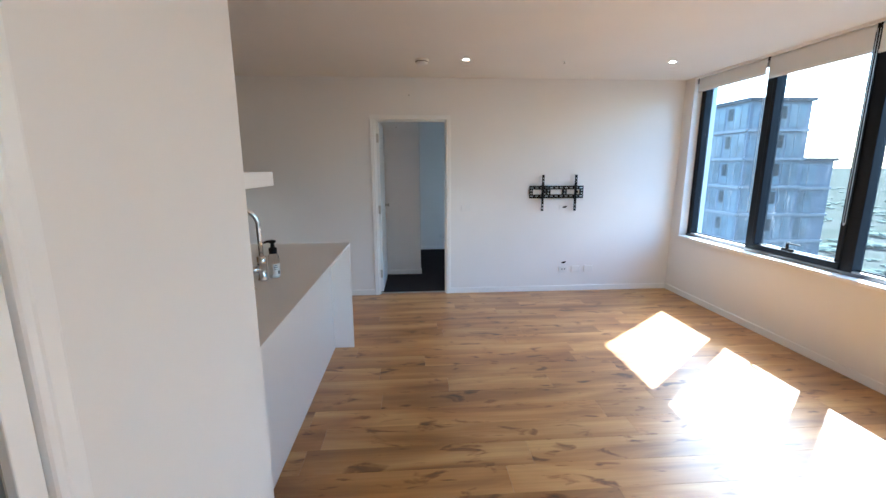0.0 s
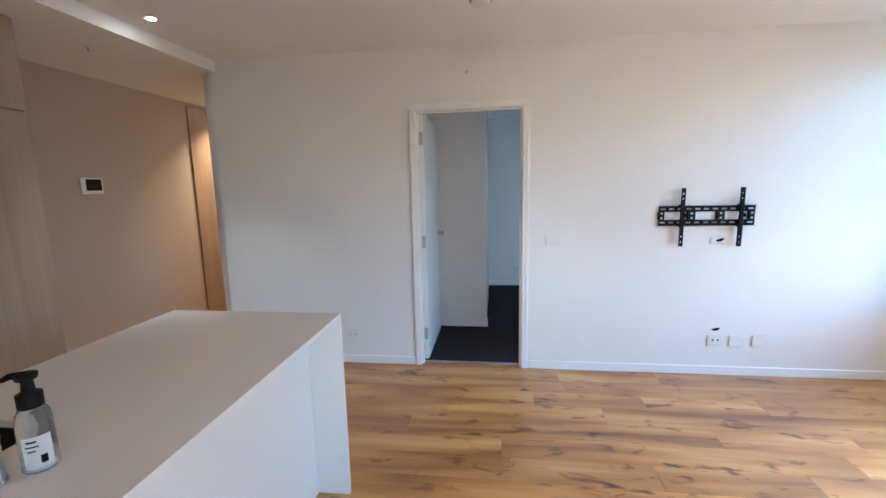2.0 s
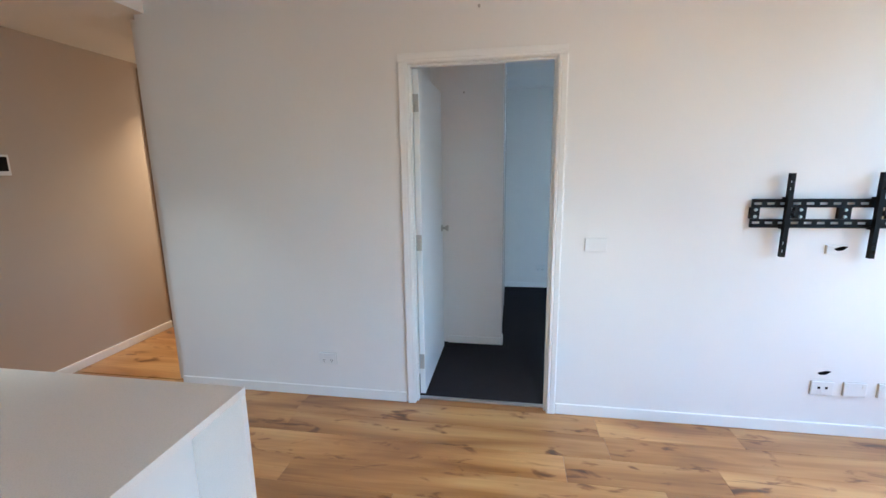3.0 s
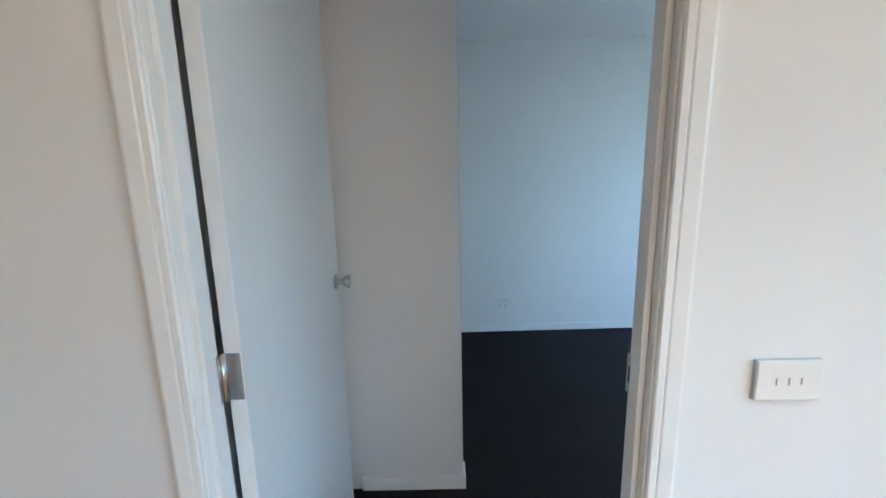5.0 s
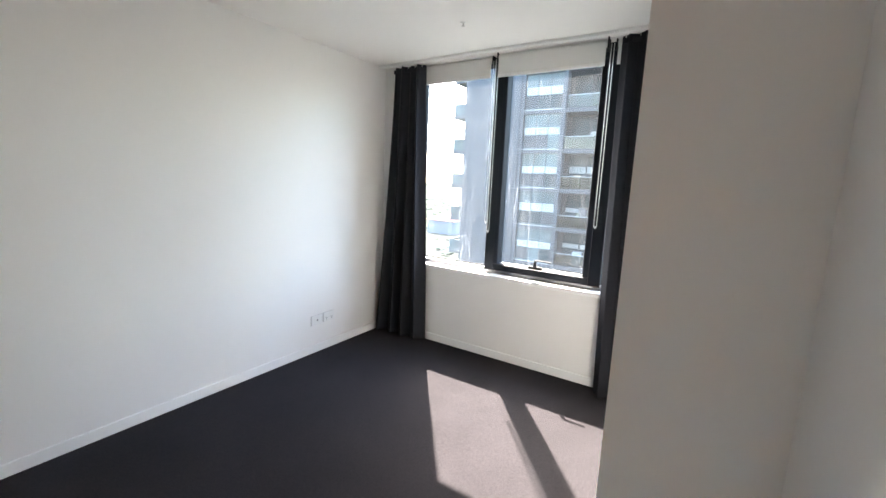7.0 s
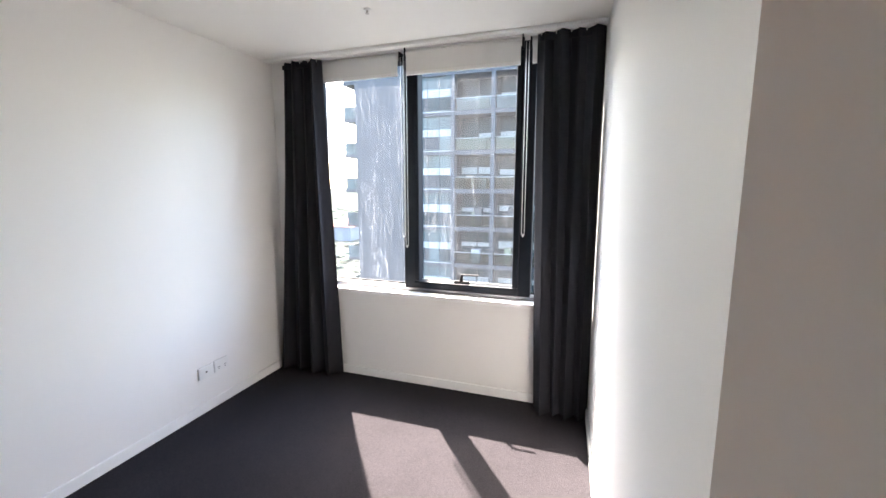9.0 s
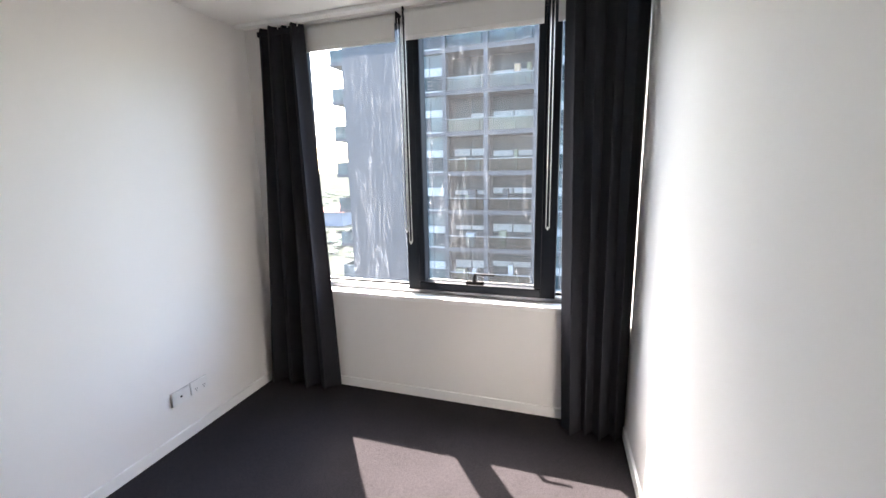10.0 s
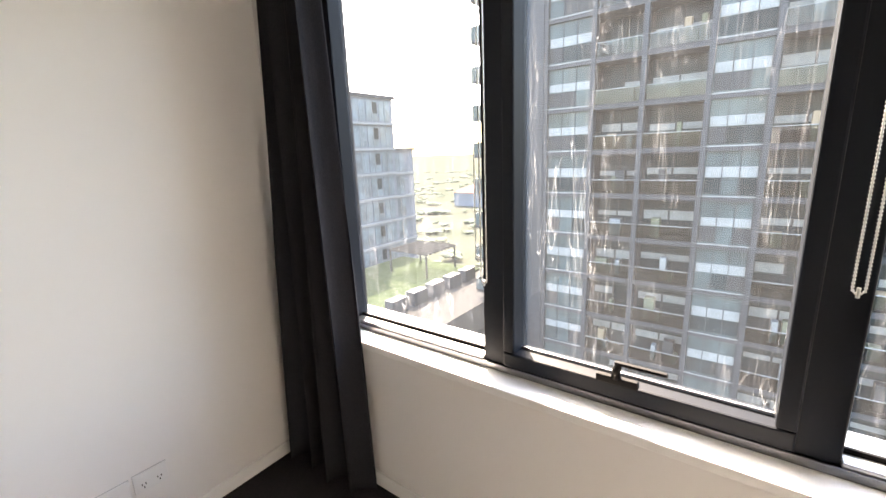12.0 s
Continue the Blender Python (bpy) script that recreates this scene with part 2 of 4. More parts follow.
# ---- building helpers ----
def add_box(bm, x0, x1, y0, y1, z0, z1, bevel=0.0):
    vs = [bm.verts.new((x, y, z)) for x in (x0, x1) for y in (y0, y1) for z in (z0, z1)]
    fs = [bm.faces.new([vs[i] for i in q]) for q in ((0, 1, 3, 2), (4, 6, 7, 5), (0, 4, 5, 1), (2, 3, 7, 6), (0, 2, 6, 4), (1, 5, 7, 3))]
    if bevel:
        es = list({e for f in fs for e in f.edges})
        bmesh.ops.bevel(bm, geom=es, offset=bevel, segments=2, profile=0.5, affect='EDGES')
    return bm


def box(x0, x1, y0, y1, z0, z1, bevel=0.0):
    return add_box(bmesh.new(), min(x0, x1), max(x0, x1), min(y0, y1), max(y0, y1), min(z0, z1), max(z0, z1), bevel)


def tube(path, radius, sides=12):
    """A round bar along a path of points; radius is a number or one for each point."""
    bm = bmesh.new()
    pts = [Vector(p) for p in path]
    radii = radius if isinstance(radius, (list, tuple)) else [radius] * len(pts)
    rings, side = [], None
    for i, p in enumerate(pts):
        d = (pts[min(i + 1, len(pts) - 1)] - pts[max(i - 1, 0)]).normalized()
        ref = Vector((0, 0, 1)) if abs(d.z) < 0.95 else Vector((1, 0, 0))
        if side is None:
            side = d.cross(ref).normalized()
        side = (side - d * side.dot(d)).normalized()
        up = d.cross(side)
        rings.append([bm.verts.new(p + (side * math.cos(a) + up * math.sin(a)) * radii[i]) for a in [2 * math.pi * k / sides for k in range(sides)]])
    for a, c in zip(rings, rings[1:]):
        for k in range(sides):
            bm.faces.new((a[k], a[(k + 1) % sides], c[(k + 1) % sides], c[k]))
    bm.faces.new(list(reversed(rings[0])))
    bm.faces.new(rings[-1])
    bmesh.ops.recalc_face_normals(bm, faces=bm.faces[:])
    return bm


def lathe(profile, centre, sides=24):
    """A turned shape: (radius, height) pairs about an upright axis."""
    x, y, z = centre
    bm = bmesh.new()
    rings = [[bm.verts.new((x + r * math.cos(2 * math.pi * k / sides), y + r * math.sin(2 * math.pi * k / sides), z + h)) for k in range(sides)] for r, h in profile]
    for a, c in zip(rings, rings[1:]):
        for k in range(sides):
            bm.faces.new((a[k], a[(k + 1) % sides], c[(k + 1) % sides], c[k]))
    bm.faces.new(list(reversed(rings[0])))
    bm.faces.new(rings[-1])
    bmesh.ops.recalc_face_normals(bm, faces=bm.faces[:])
    return bm


def mesh_of(name, bm, mat, smooth=False):
    me = bpy.data.meshes.new(name)
    bmesh.ops.recalc_face_normals(bm, faces=bm.faces[:])
    bm.to_mesh(me)
    bm.free()
    me.materials.append(mat)
    if smooth:
        for p in me.polygons:
            p.use_smooth = True
    return me


def solid(name, bm, mat, label, category, kind="", group="", smooth=False):
    return tagged(new(name, mesh_of(name, bm, mat, smooth)), label, category, group, kind)


def part(name, bm, mat, parent, label="", smooth=False, kind=""):
    ob = new(name, mesh_of(name, bm, mat, smooth))
    ob.parent = parent
    ob.matrix_parent_inverse = Matrix.Translation(parent.matrix_world.translation).inverted() if parent.parent is None else Matrix.Identity(4)
    return tagged(ob, label, "", "", kind)


def thing(name, at, label, category, group="", kind=""):
    ob = new(name)
    ob.location = at
    ob.matrix_world = Matrix.Translation(at)
    ob.empty_display_size = 0.1
    return tagged(ob, label, category, group, kind)


def structure(name, bm, mat, label, category):
    return solid(name, bm, mat, label, category, "structure")


def holed_wall(along, a0, a1, us, vs, solid_cell):
    """One connected wall slab of thickness a0 to a1 on a grid of us (run) by vs (height), with cells left open."""
    m = bmesh.new()
    made = {}

    def vert(i, j, k):
        if (i, j, k) not in made:
            t, u, v = (a0, a1)[k], us[i], vs[j]
            made[i, j, k] = m.verts.new((t, u, v) if along == "y" else (u, t, v))
        return made[i, j, k]
    nu, nv = len(us) - 1, len(vs) - 1
    filled = {(i, j) for i in range(nu) for j in range(nv) if solid_cell(i, j)}
    for i, j in filled:
        for k in (0, 1):
            m.faces.new([vert(i, j, k), vert(i + 1, j, k), vert(i + 1, j + 1, k), vert(i, j + 1, k)])
        for (di, dj), (p, q) in (((-1, 0), ((i, j), (i, j + 1))), ((1, 0), ((i + 1, j), (i + 1, j + 1))), ((0, -1), ((i, j), (i + 1, j))), ((0, 1), ((i, j + 1), (i + 1, j + 1)))):
            if (i + di, j + dj) not in filled:
                m.faces.new([vert(*p, 0), vert(*q, 0), vert(*q, 1), vert(*p, 1)])
    return m


# ---- plan ----
XW, XG, XO = 3.62, 3.765, 3.90         # window wall: inner face, glass, outer face
ZL, ZB, ZK = 2.51, 2.395, 2.422        # ceilings: living room, bedroom, kitchen bulkhead
SILL, SILL_B = 0.715, 0.695            # window sills: living room, bedroom
DOOR_R, DOOR_H, WT = 0.811, 2.055, 0.074          # clear opening of the bedroom door, from x = 0
YF = 2.85                              # far wall of the bedroom
XB = -2.68                             # back wall of kitchen and corridor
YN, YNW = 0.348, 0.455                 # bedroom face of the nib wall at its free end and at the window
YE = -3.72                             # end of the near wall
LIV_Y0, LIV_Y1 = -6.6, -0.17          # living room window opening, run on unseen at the back for more daylight
BED_Y0, BED_Y1 = 0.485, 2.62            # bedroom window opening

# ---- large structure ----
structure("wall_living_bedroom", holed_wall("x", 0, WT, [-1.69, -0.035, DOOR_R + 0.035, XO], [0, DOOR_H + 0.035, 2.7], lambda i, j: (i, j) != (1, 0)), WALL, "smooth white painted wall between living room and bedroom", "wall")
def skew(m, at, y):
    """Lets the bedroom side run out of square towards the window wall."""
    for v in m.verts:
        if v.co.x > 3.0 and v.co.y > at - 0.001:
            v.co.y += y - at
    return m


structure("wall_bedroom_nib", skew(box(1.44, XW, WT, YN, 0, 2.7), YN, YNW), WALL, "white painted thick wall beside the bedroom window", "wall")
def far_skew(x):
    """How far the far bedroom wall stands in from YF: it runs out of square with the window wall."""
    return -0.072 * (3.9 - x) / 4.04


def askew(m):
    for v in m.verts:
        if v.co.y > 1.5:
            v.co.y += far_skew(v.co.x)
    return m


structure("wall_bedroom_far", askew(box(-0.14, XO, YF, YF + 0.16, 0, 2.7)), WALL, "plain white painted bedroom wall above charcoal carpet", "wall")
structure("wall_wardrobe_end", box(-0.06, 0.515, 0.97, 1.06, 0, 2.7), WALL, "white painted wall end of the built-in wardrobe", "wall")
structure("wall_behind_door", box(-0.14, -0.06, WT, YF, 0, 2.7), WALL, "white painted wall behind the open bedroom door", "wall")


def window_wall(name, y0, y1, o0, o1, top, sill, label):
    m = holed_wall("y", XW, XO, [y0, o0, o1, y1], [0, sill - 0.031, top, 2.7], lambda i, j: (i, j) != (1, 1))
    return structure(name, m, WALL, label, "wall")


window_wall("wall_window_living", -7.2, 0.0, LIV_Y0, LIV_Y1, ZL - 0.02, SILL, "white painted wall under a long strip window")
window_wall("wall_window_bedroom", WT, YF, BED_Y0, BED_Y1, ZB - 0.01, SILL_B, "white painted wall under the bedroom window")
structure("wall_living_back", box(-0.13, XO, -7.32, -7.2, 0, 2.7), WALL, "plain white painted wall at the back", "wall")
structure("wall_near", holed_wall("y", -0.13, -0.03, [-7.2, -5.30, -4.444, YE], [0, DOOR_H + 0.035, 2.7], lambda i, j: (i, j) != (1, 0)), WALL, "white painted wall end beside the kitchen peninsula", "wall")
structure("wall_kitchen_side", box(XB, -0.13, YE - 0.1, YE, 0, 2.7), WALL, "white painted side wall of the kitchen", "wall")
b = box(-1.6, -1.5, -6.0, YE - 0.1, 0, 2.7)
add_box(b, -1.5, -0.13, -6.1, -6.0, 0, 2.7)
structure("wall_side_room", b, WALL, "plain white walls of the side room", "wall")
structure("wall_kitchen_back", box(XB - 0.12, XB, YE - 0.1, 3.3, 0, 2.7), GREIGE, "warm beige painted wall with a video intercom", "wall")
structure("wall_corridor", box(-1.79, -1.69, WT, 3.3, 0, 2.7), WALL, "white painted corridor wall", "wall")
structure("wall_corridor_end", box(XB, -1.69, 3.3, 3.4, 0, 2.7), WALL, "white painted end wall of the corridor", "wall")

structure("ceiling_living", box(-1.62, XW, -7.2, 0, ZL, ZL + 0.1), CEIL, "flat white painted living room ceiling", "ceiling")
structure("ceiling_bedroom", box(-0.06, XW, WT, YF, ZB, ZB + 0.1), CEIL, "flat white painted bedroom ceiling", "ceiling")
structure("ceiling_kitchen", box(XB, -1.62, YE, 0, ZK, ZL + 0.1, 0.0), CEIL, "lowered white kitchen ceiling with a square edge", "ceiling")
structure("ceiling_corridor", box(XB, -1.69, 0, 3.3, ZK, ZK + 0.1), CEIL, "low white corridor ceiling", "ceiling")
structure("ceiling_side_room", box(-1.5, -0.13, -6.0, YE - 0.1, ZL, ZL + 0.1), CEIL, "white ceiling of the side room", "ceiling")
structure("roof_slab", box(XB - 0.12, XO, -7.32, 3.4, 2.7, 2.95), CONCRETE, "grey concrete slab above the flat", "slab")

floor = structure("floor", box(XB, XW, -7.2, 0.06, -0.2, -0.014), DARKPANEL, "oak board floor with knots and long grain", "floor")
structure("floor_corridor", box(XB, -1.69, 0.06, 3.3, -0.2, -0.002), OAK, "oak board corridor floor", "floor")
structure("floor_bedroom", box(-0.14, XW, 0.06, YF, -0.2, 0.004), CARPET, "charcoal loop pile carpet", "carpet")
structure("door_threshold", box(0, DOOR_R, 0.045, 0.075, -0.01, 0.008, 0.003), ALU, "thin metal strip between boards and carpet", "threshold")


def baseboard(x0, x1, y0, y1):
    m = box(x0, x1, y0, y1, 0.0, 0.068, 0.004)
    return structure("baseboard", m, TRIM, "low white painted skirting board", "skirting")


baseboard(-1.69, -0.062, -0.013, 0)
baseboard(0.868, XW - 0.013, -0.013, 0)
baseboard(XW - 0.013, XW, -7.2, 0)
structure("baseboard", askew(box(0.505, XW - 0.013, YF - 0.013, YF, 0.0, 0.068, 0.004)), TRIM, "low white painted skirting board", "skirting")
baseboard(XW - 0.013, XW, YNW + 0.013, YF)
structure("baseboard", skew(box(1.44, XW - 0.013, YN, YN + 0.013, 0.0, 0.068), YN, YNW), TRIM, "low white painted skirting board", "skirting")
baseboard(1.427, 1.44, WT, YN)
baseboard(0.06, 0.528, 0.957, 0.97)
baseboard(0.515, 0.528, 0.97, 1.06)
baseboard(-0.03, -0.017, -4.389, YE)
baseboard(XB, XB + 0.013, -1.21, 0.98)
baseboard(0.874, 1.427, WT, WT + 0.013)


# ---- windows ----
def handle_part(parent, y, z):
    """A cam handle: a base plate on the sash rail, a raised neck and a flat lever."""
    x = XG - 0.066
    h = part("handle", box(x - 0.020, x, y - 0.058, y + 0.058, z - 0.012, z + 0.014, 0.005), PLASTIC_B, parent, "black lever handle")
    part("neck", tube([(x - 0.010, y + 0.004, z + 0.010), (x - 0.016, y + 0.002, z + 0.036), (x - 0.020, y - 0.006, z + 0.060)], [0.014, 0.012, 0.010], 10), PLASTIC_B, h, "", True)
    part("lever", box(x - 0.028, x - 0.014, y - 0.128, y + 0.006, z + 0.055, z + 0.066, 0.003), PLASTIC_B, h)


def strip_window(name, y0, y1, top, sill, bays, sashes, label):
    """Dark framed strip window; bays: (glass y0, glass y1)."""
    w = thing(name, (XG, (y0 + y1) / 2, sill), label, "window", "", "structure")
    fx0, fx1 = XG - 0.060, XG + 0.03
    part("frame_rail", box(fx0 + 0.001, fx1, y0, y1, sill - 0.03, sill + 0.020, 0.003), FRAME, w)
    part("frame_rail", box(fx0, fx1, y0, y1, top - 0.05, top, 0.003), FRAME, w)
    part("ledge", box(fx0 - 0.004, fx0 + 0.0005, y0, y1, sill + 0.001, sill + 0.024, 0.0015), ANODISED, w, "worn grey metal ledge")
    part("outer_sill", box(fx1 + 0.001, fx1 + 0.11, y0, y1, sill - 0.01, sill + 0.012, 0.003), ALU, w, "pale metal outer sill")
    edges = [y0] + [v for bay in bays for v in bay] + [y1]
    for a, c in zip(edges[0::2], edges[1::2]):
        if c - a > 0.01:
            part("mullion", box(fx0 + 0.008, fx1, a + 0.001, c - 0.001, sill + 0.021, top - 0.051, 0.004), FRAME, w)
    for i, (a, c) in enumerate(bays):
        low = sill + (0.078 if i in sashes else 0.021)
        if i in sashes:
            sx0, sx1 = XG - 0.066, XG - 0.012
            s = part("sash", box(sx0, sx1, a - 0.042, c + 0.042, sill + 0.026, low, 0.006), FRAME, w, "dark opening sash")
            part("sash_stile", box(sx0, sx1, a - 0.042, a, low + 0.001, top - 0.095, 0.006), FRAME, s)
            part("sash_stile", box(sx0, sx1, c, c + 0.042, low + 0.001, top - 0.095, 0.006), FRAME, s)
            part("sash_rail", box(sx0, sx1, a - 0.042, c + 0.042, top - 0.094, top - 0.055, 0.006), FRAME, s)
            part("frame_foot", box(XG - 0.011, fx1, a, c, sill + 0.021, low - 0.002, 0.002), FRAME, w)
            part("glazing_bead", box(XG - 0.010, XG - 0.003, a, c, low, low + 0.009, 0.001), ALU, w, "pale metal glazing bead")
            handle_part(w, (a + c) / 2 + 0.012, low + 0.016)
        else:
            part("glazing_bead", box(fx0 + 0.003, XG - 0.012, a, c, sill + 0.021, sill + 0.036, 0.003), ALU, w, "pale metal glazing bead")
            part("gasket", box(XG - 0.012, XG - 0.002, a, c, sill + 0.022, sill + 0.048, 0.002), PLASTIC_B, w, "black rubber gasket")
        p = part("pane", box(XG, XG + 0.008, a - 0.004, c + 0.004, low, top - 0.05), GLASS, w, "clear glass with dried dirt runs and an added haze veil")
        p.visible_shadow = False
    part("window_sill", box(XW - 0.018, fx0 - 0.0005, y0, y1, sill - 0.03, sill, 0.004), TRIM, w, "white painted sill board")
    return w


# the first three bays are unseen, added to bring more daylight in
LIV_BAYS = [(-6.5, -5.8), (-5.58, -4.83), (-4.69, -3.92), (-3.79, -3.02), (-2.88, -2.11), (-1.975, -1.195), (-1.07, -0.245)]
BED_BAYS = [(0.525, 0.86), (0.985, 1.675), (1.80, 2.48)]
strip_window("window_living", LIV_Y0, LIV_Y1, ZL - 0.02, SILL, LIV_BAYS, (3, 5), "long dark framed strip window with opening sashes")
strip_window("window_bedroom", BED_Y0, BED_Y1, ZB - 0.01, SILL_B, BED_BAYS, (1,), "dark framed bedroom window with an opening sash")


def chain(parent, x, y, z0, z1, gap=0.009):
    pts = [(x, y - gap, z1)] + [(x, y - gap * math.cos(a), z0 + gap - gap * math.sin(a)) for a in [math.pi * k / 8 for k in range(9)]] + [(x, y + gap, z1)]
    fine = [Vector(pts[0])]
    for a, c in zip(pts, pts[1:]):
        a, c = Vector(a), Vector(c)
        k = max(1, int((c - a).length / 0.0036))
        fine += [a.lerp(c, i / k) for i in range(1, k + 1)]
    part("bead_chain", tube(fine, [0.0030 if i % 2 else 0.0011 for i in range(len(fine))], 6), ALU, parent, "metal bead chain loop", True)
    part("chain_weight", tube([(x, y, z0 - 0.008), (x, y, z0 + 0.012)], 0.0032, 8), ALU, parent)


def roller_blind(x, y0, y1, top, bottom, chains=()):
    t = thing("roller_blind", (x, (y0 + y1) / 2, bottom), "white roller blind rolled up near the ceiling", "blind", "window blinds")
    part("roller_tube", tube([(x, y0 + 0.01, top - 0.035), (x, y1 - 0.01, top - 0.035)], 0.026, 16), BLIND, t, "", True)
    part("fabric", box(x - 0.0275, x - 0.0255, y0 + 0.014, y1 - 0.014, bottom + 0.02, top - 0.035), BLIND, t)
    part("bottom_bar", box(x - 0.033, x - 0.02, y0 + 0.014, y1 - 0.014, bottom, bottom + 0.024, 0.003), PLASTIC, t, "white bottom bar")
    for y in (y0 + 0.003, y1 - 0.003):
        part("end_bracket", box(x - 0.03, x + 0.03, y - 0.004, y + 0.004, top - 0.07, top, 0.002), PLASTIC_B, t, "black end bracket")
    for y, z in chains:
        chain(t, x - 0.036, y, z, top - 0.05)
    return t


roller_blind(3.668, 1.785, 2.56, ZB, 2.225, ((1.765, 1.11), (2.545, 1.12)))
roller_blind(3.635, 0.935, 1.735, ZB, 2.215, ((1.725, 1.045), (0.905, 1.155)))
roller_blind(3.668, 0.495, 0.895, ZB, 2.225)
for (a, c), drop in zip(LIV_BAYS, (2.30, 2.30, 2.30, 2.30, 2.29, 2.30, 2.34)):
    roller_blind(3.668, a - 0.07, c + 0.05, ZL - 0.005, drop, ((a - 0.085, 1.1),))


# ---- bedroom ----
def curtain(y0t, y1t, y0b, y1b, xt, xb, folds, seed, amp=0.05, label=""):
    """A hanging curtain: pleated sheet, thick cloth, gathered at the heading; top and foot have their own widths."""
    rnd = random.Random(seed)
    phases = [rnd.uniform(-0.5, 0.5) for _ in range(folds + 2)]
    nu, nv = folds * 14, 26
    t = thing("curtain", (xb, (y0b + y1b) / 2, 0.012), label, "curtain", "bedroom curtains")
    m = bmesh.new()
    grid = []
    for j in range(nv + 1):
        v = j / nv
        z = 0.012 + v * (ZB - 0.04)
        row = []
        for i in range(nu + 1):
            u = i / nu
            f = u * folds
            k = int(min(f, folds - 1))
            wob = phases[k] * (1 - (f - k)) + phases[k + 1] * (f - k)
            ang = 2 * math.pi * f + wob * (1 - v) * 1.6
            a = amp * (0.65 + 0.55 * (1 - v)) * (1.0 - 0.35 * abs(phases[k]))
            y = (y0b + (y1b - y0b) * u) * (1 - v) ** 1.2 + (y0t + (y1t - y0t) * u) * (1 - (1 - v) ** 1.2)
            x = xb + (xt - xb) * v + a * math.cos(ang) + 0.012 * math.sin(ang * 0.5 + 3 * v)
            y += 0.35 * a * math.sin(ang * 2 + seed)
            row.append(m.verts.new((x, y, z)))
        grid.append(row)
    for r0, r1 in zip(grid, grid[1:]):
        for i in range(nu):
            m.faces.new((r0[i], r0[i + 1], r1[i + 1], r1[i]))
    drape = part("drape", m, CURTAIN, t, "", True)
    s = drape.modifiers.new("cloth", 'SOLIDIFY')
    s.thickness = 0.004
    part("heading_tape", box(xt - 0.008, xt + 0.008, min(y0t, y1t) + 0.01, max(y0t, y1t) - 0.01, ZB - 0.075, ZB - 0.045, 0.003), CURTAIN, t)
    for k in range(folds + 1):
        y = y0t + 0.02 + (y1t - y0t - 0.04) * k / folds
        part("hook", tube([(xt, y, ZB - 0.06), (xt, y, ZB - 0.012)], 0.003, 6), PLASTIC, t)
    return t


curtain(2.375, 2.70, 2.29, 2.835, 3.555, 3.53, 4, 4, 0.045, "charcoal pleated full-length curtain pushed to the far wall")
curtain(0.462, 0.84, 0.465, 0.775, 3.545, 3.50, 4, 9, 0.045, "charcoal pleated full-length curtain bunched beside the nib wall")
solid("curtain_track", box(3.50, 3.535, 0.46, 2.82, ZB - 0.022, ZB - 0.002, 0.003), PLASTIC, "slim white curtain track under the ceiling", "curtain track")


def plate_on_wall(name, centre, w, h, face, label, features, category):
    """A wall plate; face: the wall's outward normal as '-y', '+x'."""
    t = thing(name, centre, label, category, "wall plates")
    x, y, z = centre

    def slab(u0, u1, v0, v1, d0, d1, bev):
        if face == '-y':
            return box(x + u0, x + u1, y - d1, y - d0, z + v0, z + v1, bev)
        return box(x + d0, x + d1, y + u0, y + u1, z + v0, z + v1, bev)
    # thin grey rim added to draw the plate's shadow outline
    part("gasket", slab(-w / 2 - 0.0007, w / 2 + 0.0007, -h / 2 - 0.0007, h / 2 + 0.0007, 0, 0.004, 0.0), SHADOW_RIM, t, "grey rim in place of a shadow line")
    part("plate", slab(-w / 2, w / 2, -h / 2, h / 2, 0.004, 0.012, 0.003), PLASTIC, t)
    for kind, u, v, su, sv in features:
        dark = kind in ("slot", "screen", "dark_socket")
        part(kind, slab(u - su / 2, u + su / 2, v - sv / 2, v + sv / 2, 0.0122 if dark else 0.0121, 0.0132 if dark else 0.0145, 0.0 if dark else 0.0015), PLASTIC_B if dark else PLASTIC, t, "dark inset" if dark else "")
    return t


GPO = [("rocker", -0.035, 0.018, 0.012, 0.018), ("rocker", 0.035, 0.018, 0.012, 0.018)] + [("slot", sx * 0.026 + dx, -0.012 + dz, 0.003, 0.008) for sx in (-1, 1) for dx, dz in ((-0.006, 0.004), (0.006, 0.004), (0.0, -0.008))]
JACK = [("dark_socket", 0.0, 0.0, 0.012, 0.010)]
plate_on_wall("power_outlet", (0.95, YF + far_skew(0.95), 0.250), 0.112, 0.078, '-y', "white double power outlet low on the bedroom wall", GPO, "outlet")
plate_on_wall("data_outlet", (2.812, YF + far_skew(2.812), 0.272), 0.112, 0.078, '-y', "white data outlet low on the bedroom wall", JACK, "outlet")
plate_on_wall("power_outlet", (2.936, YF + far_skew(2.936), 0.275), 0.112, 0.078, '-y', "white double power outlet near the curtain", GPO, "outlet")
plate_on_wall("power_outlet", (2.272, 0, 0.276), 0.108, 0.078, '-y', "white outlet with two dark sockets", [("dark_socket", -0.018, 0.004, 0.013, 0.013), ("dark_socket", 0.018, 0.004, 0.013, 0.013), ("rocker", 0.0, -0.02, 0.014, 0.010)], "outlet")
plate_on_wall("power_outlet", (2.428, 0, 0.278), 0.108, 0.078, '-y', "white double power outlet above the skirting", GPO[:2], "outlet")
plate_on_wall("power_outlet", (2.592, 0, 0.281), 0.112, 0.078, '-y', "white double power outlet above the skirting", GPO[:2], "outlet")
plate_on_wall("power_outlet", (-0.588, 0, 0.268), 0.116, 0.078, '-y', "white double power outlet beside the peninsula", GPO, "outlet")
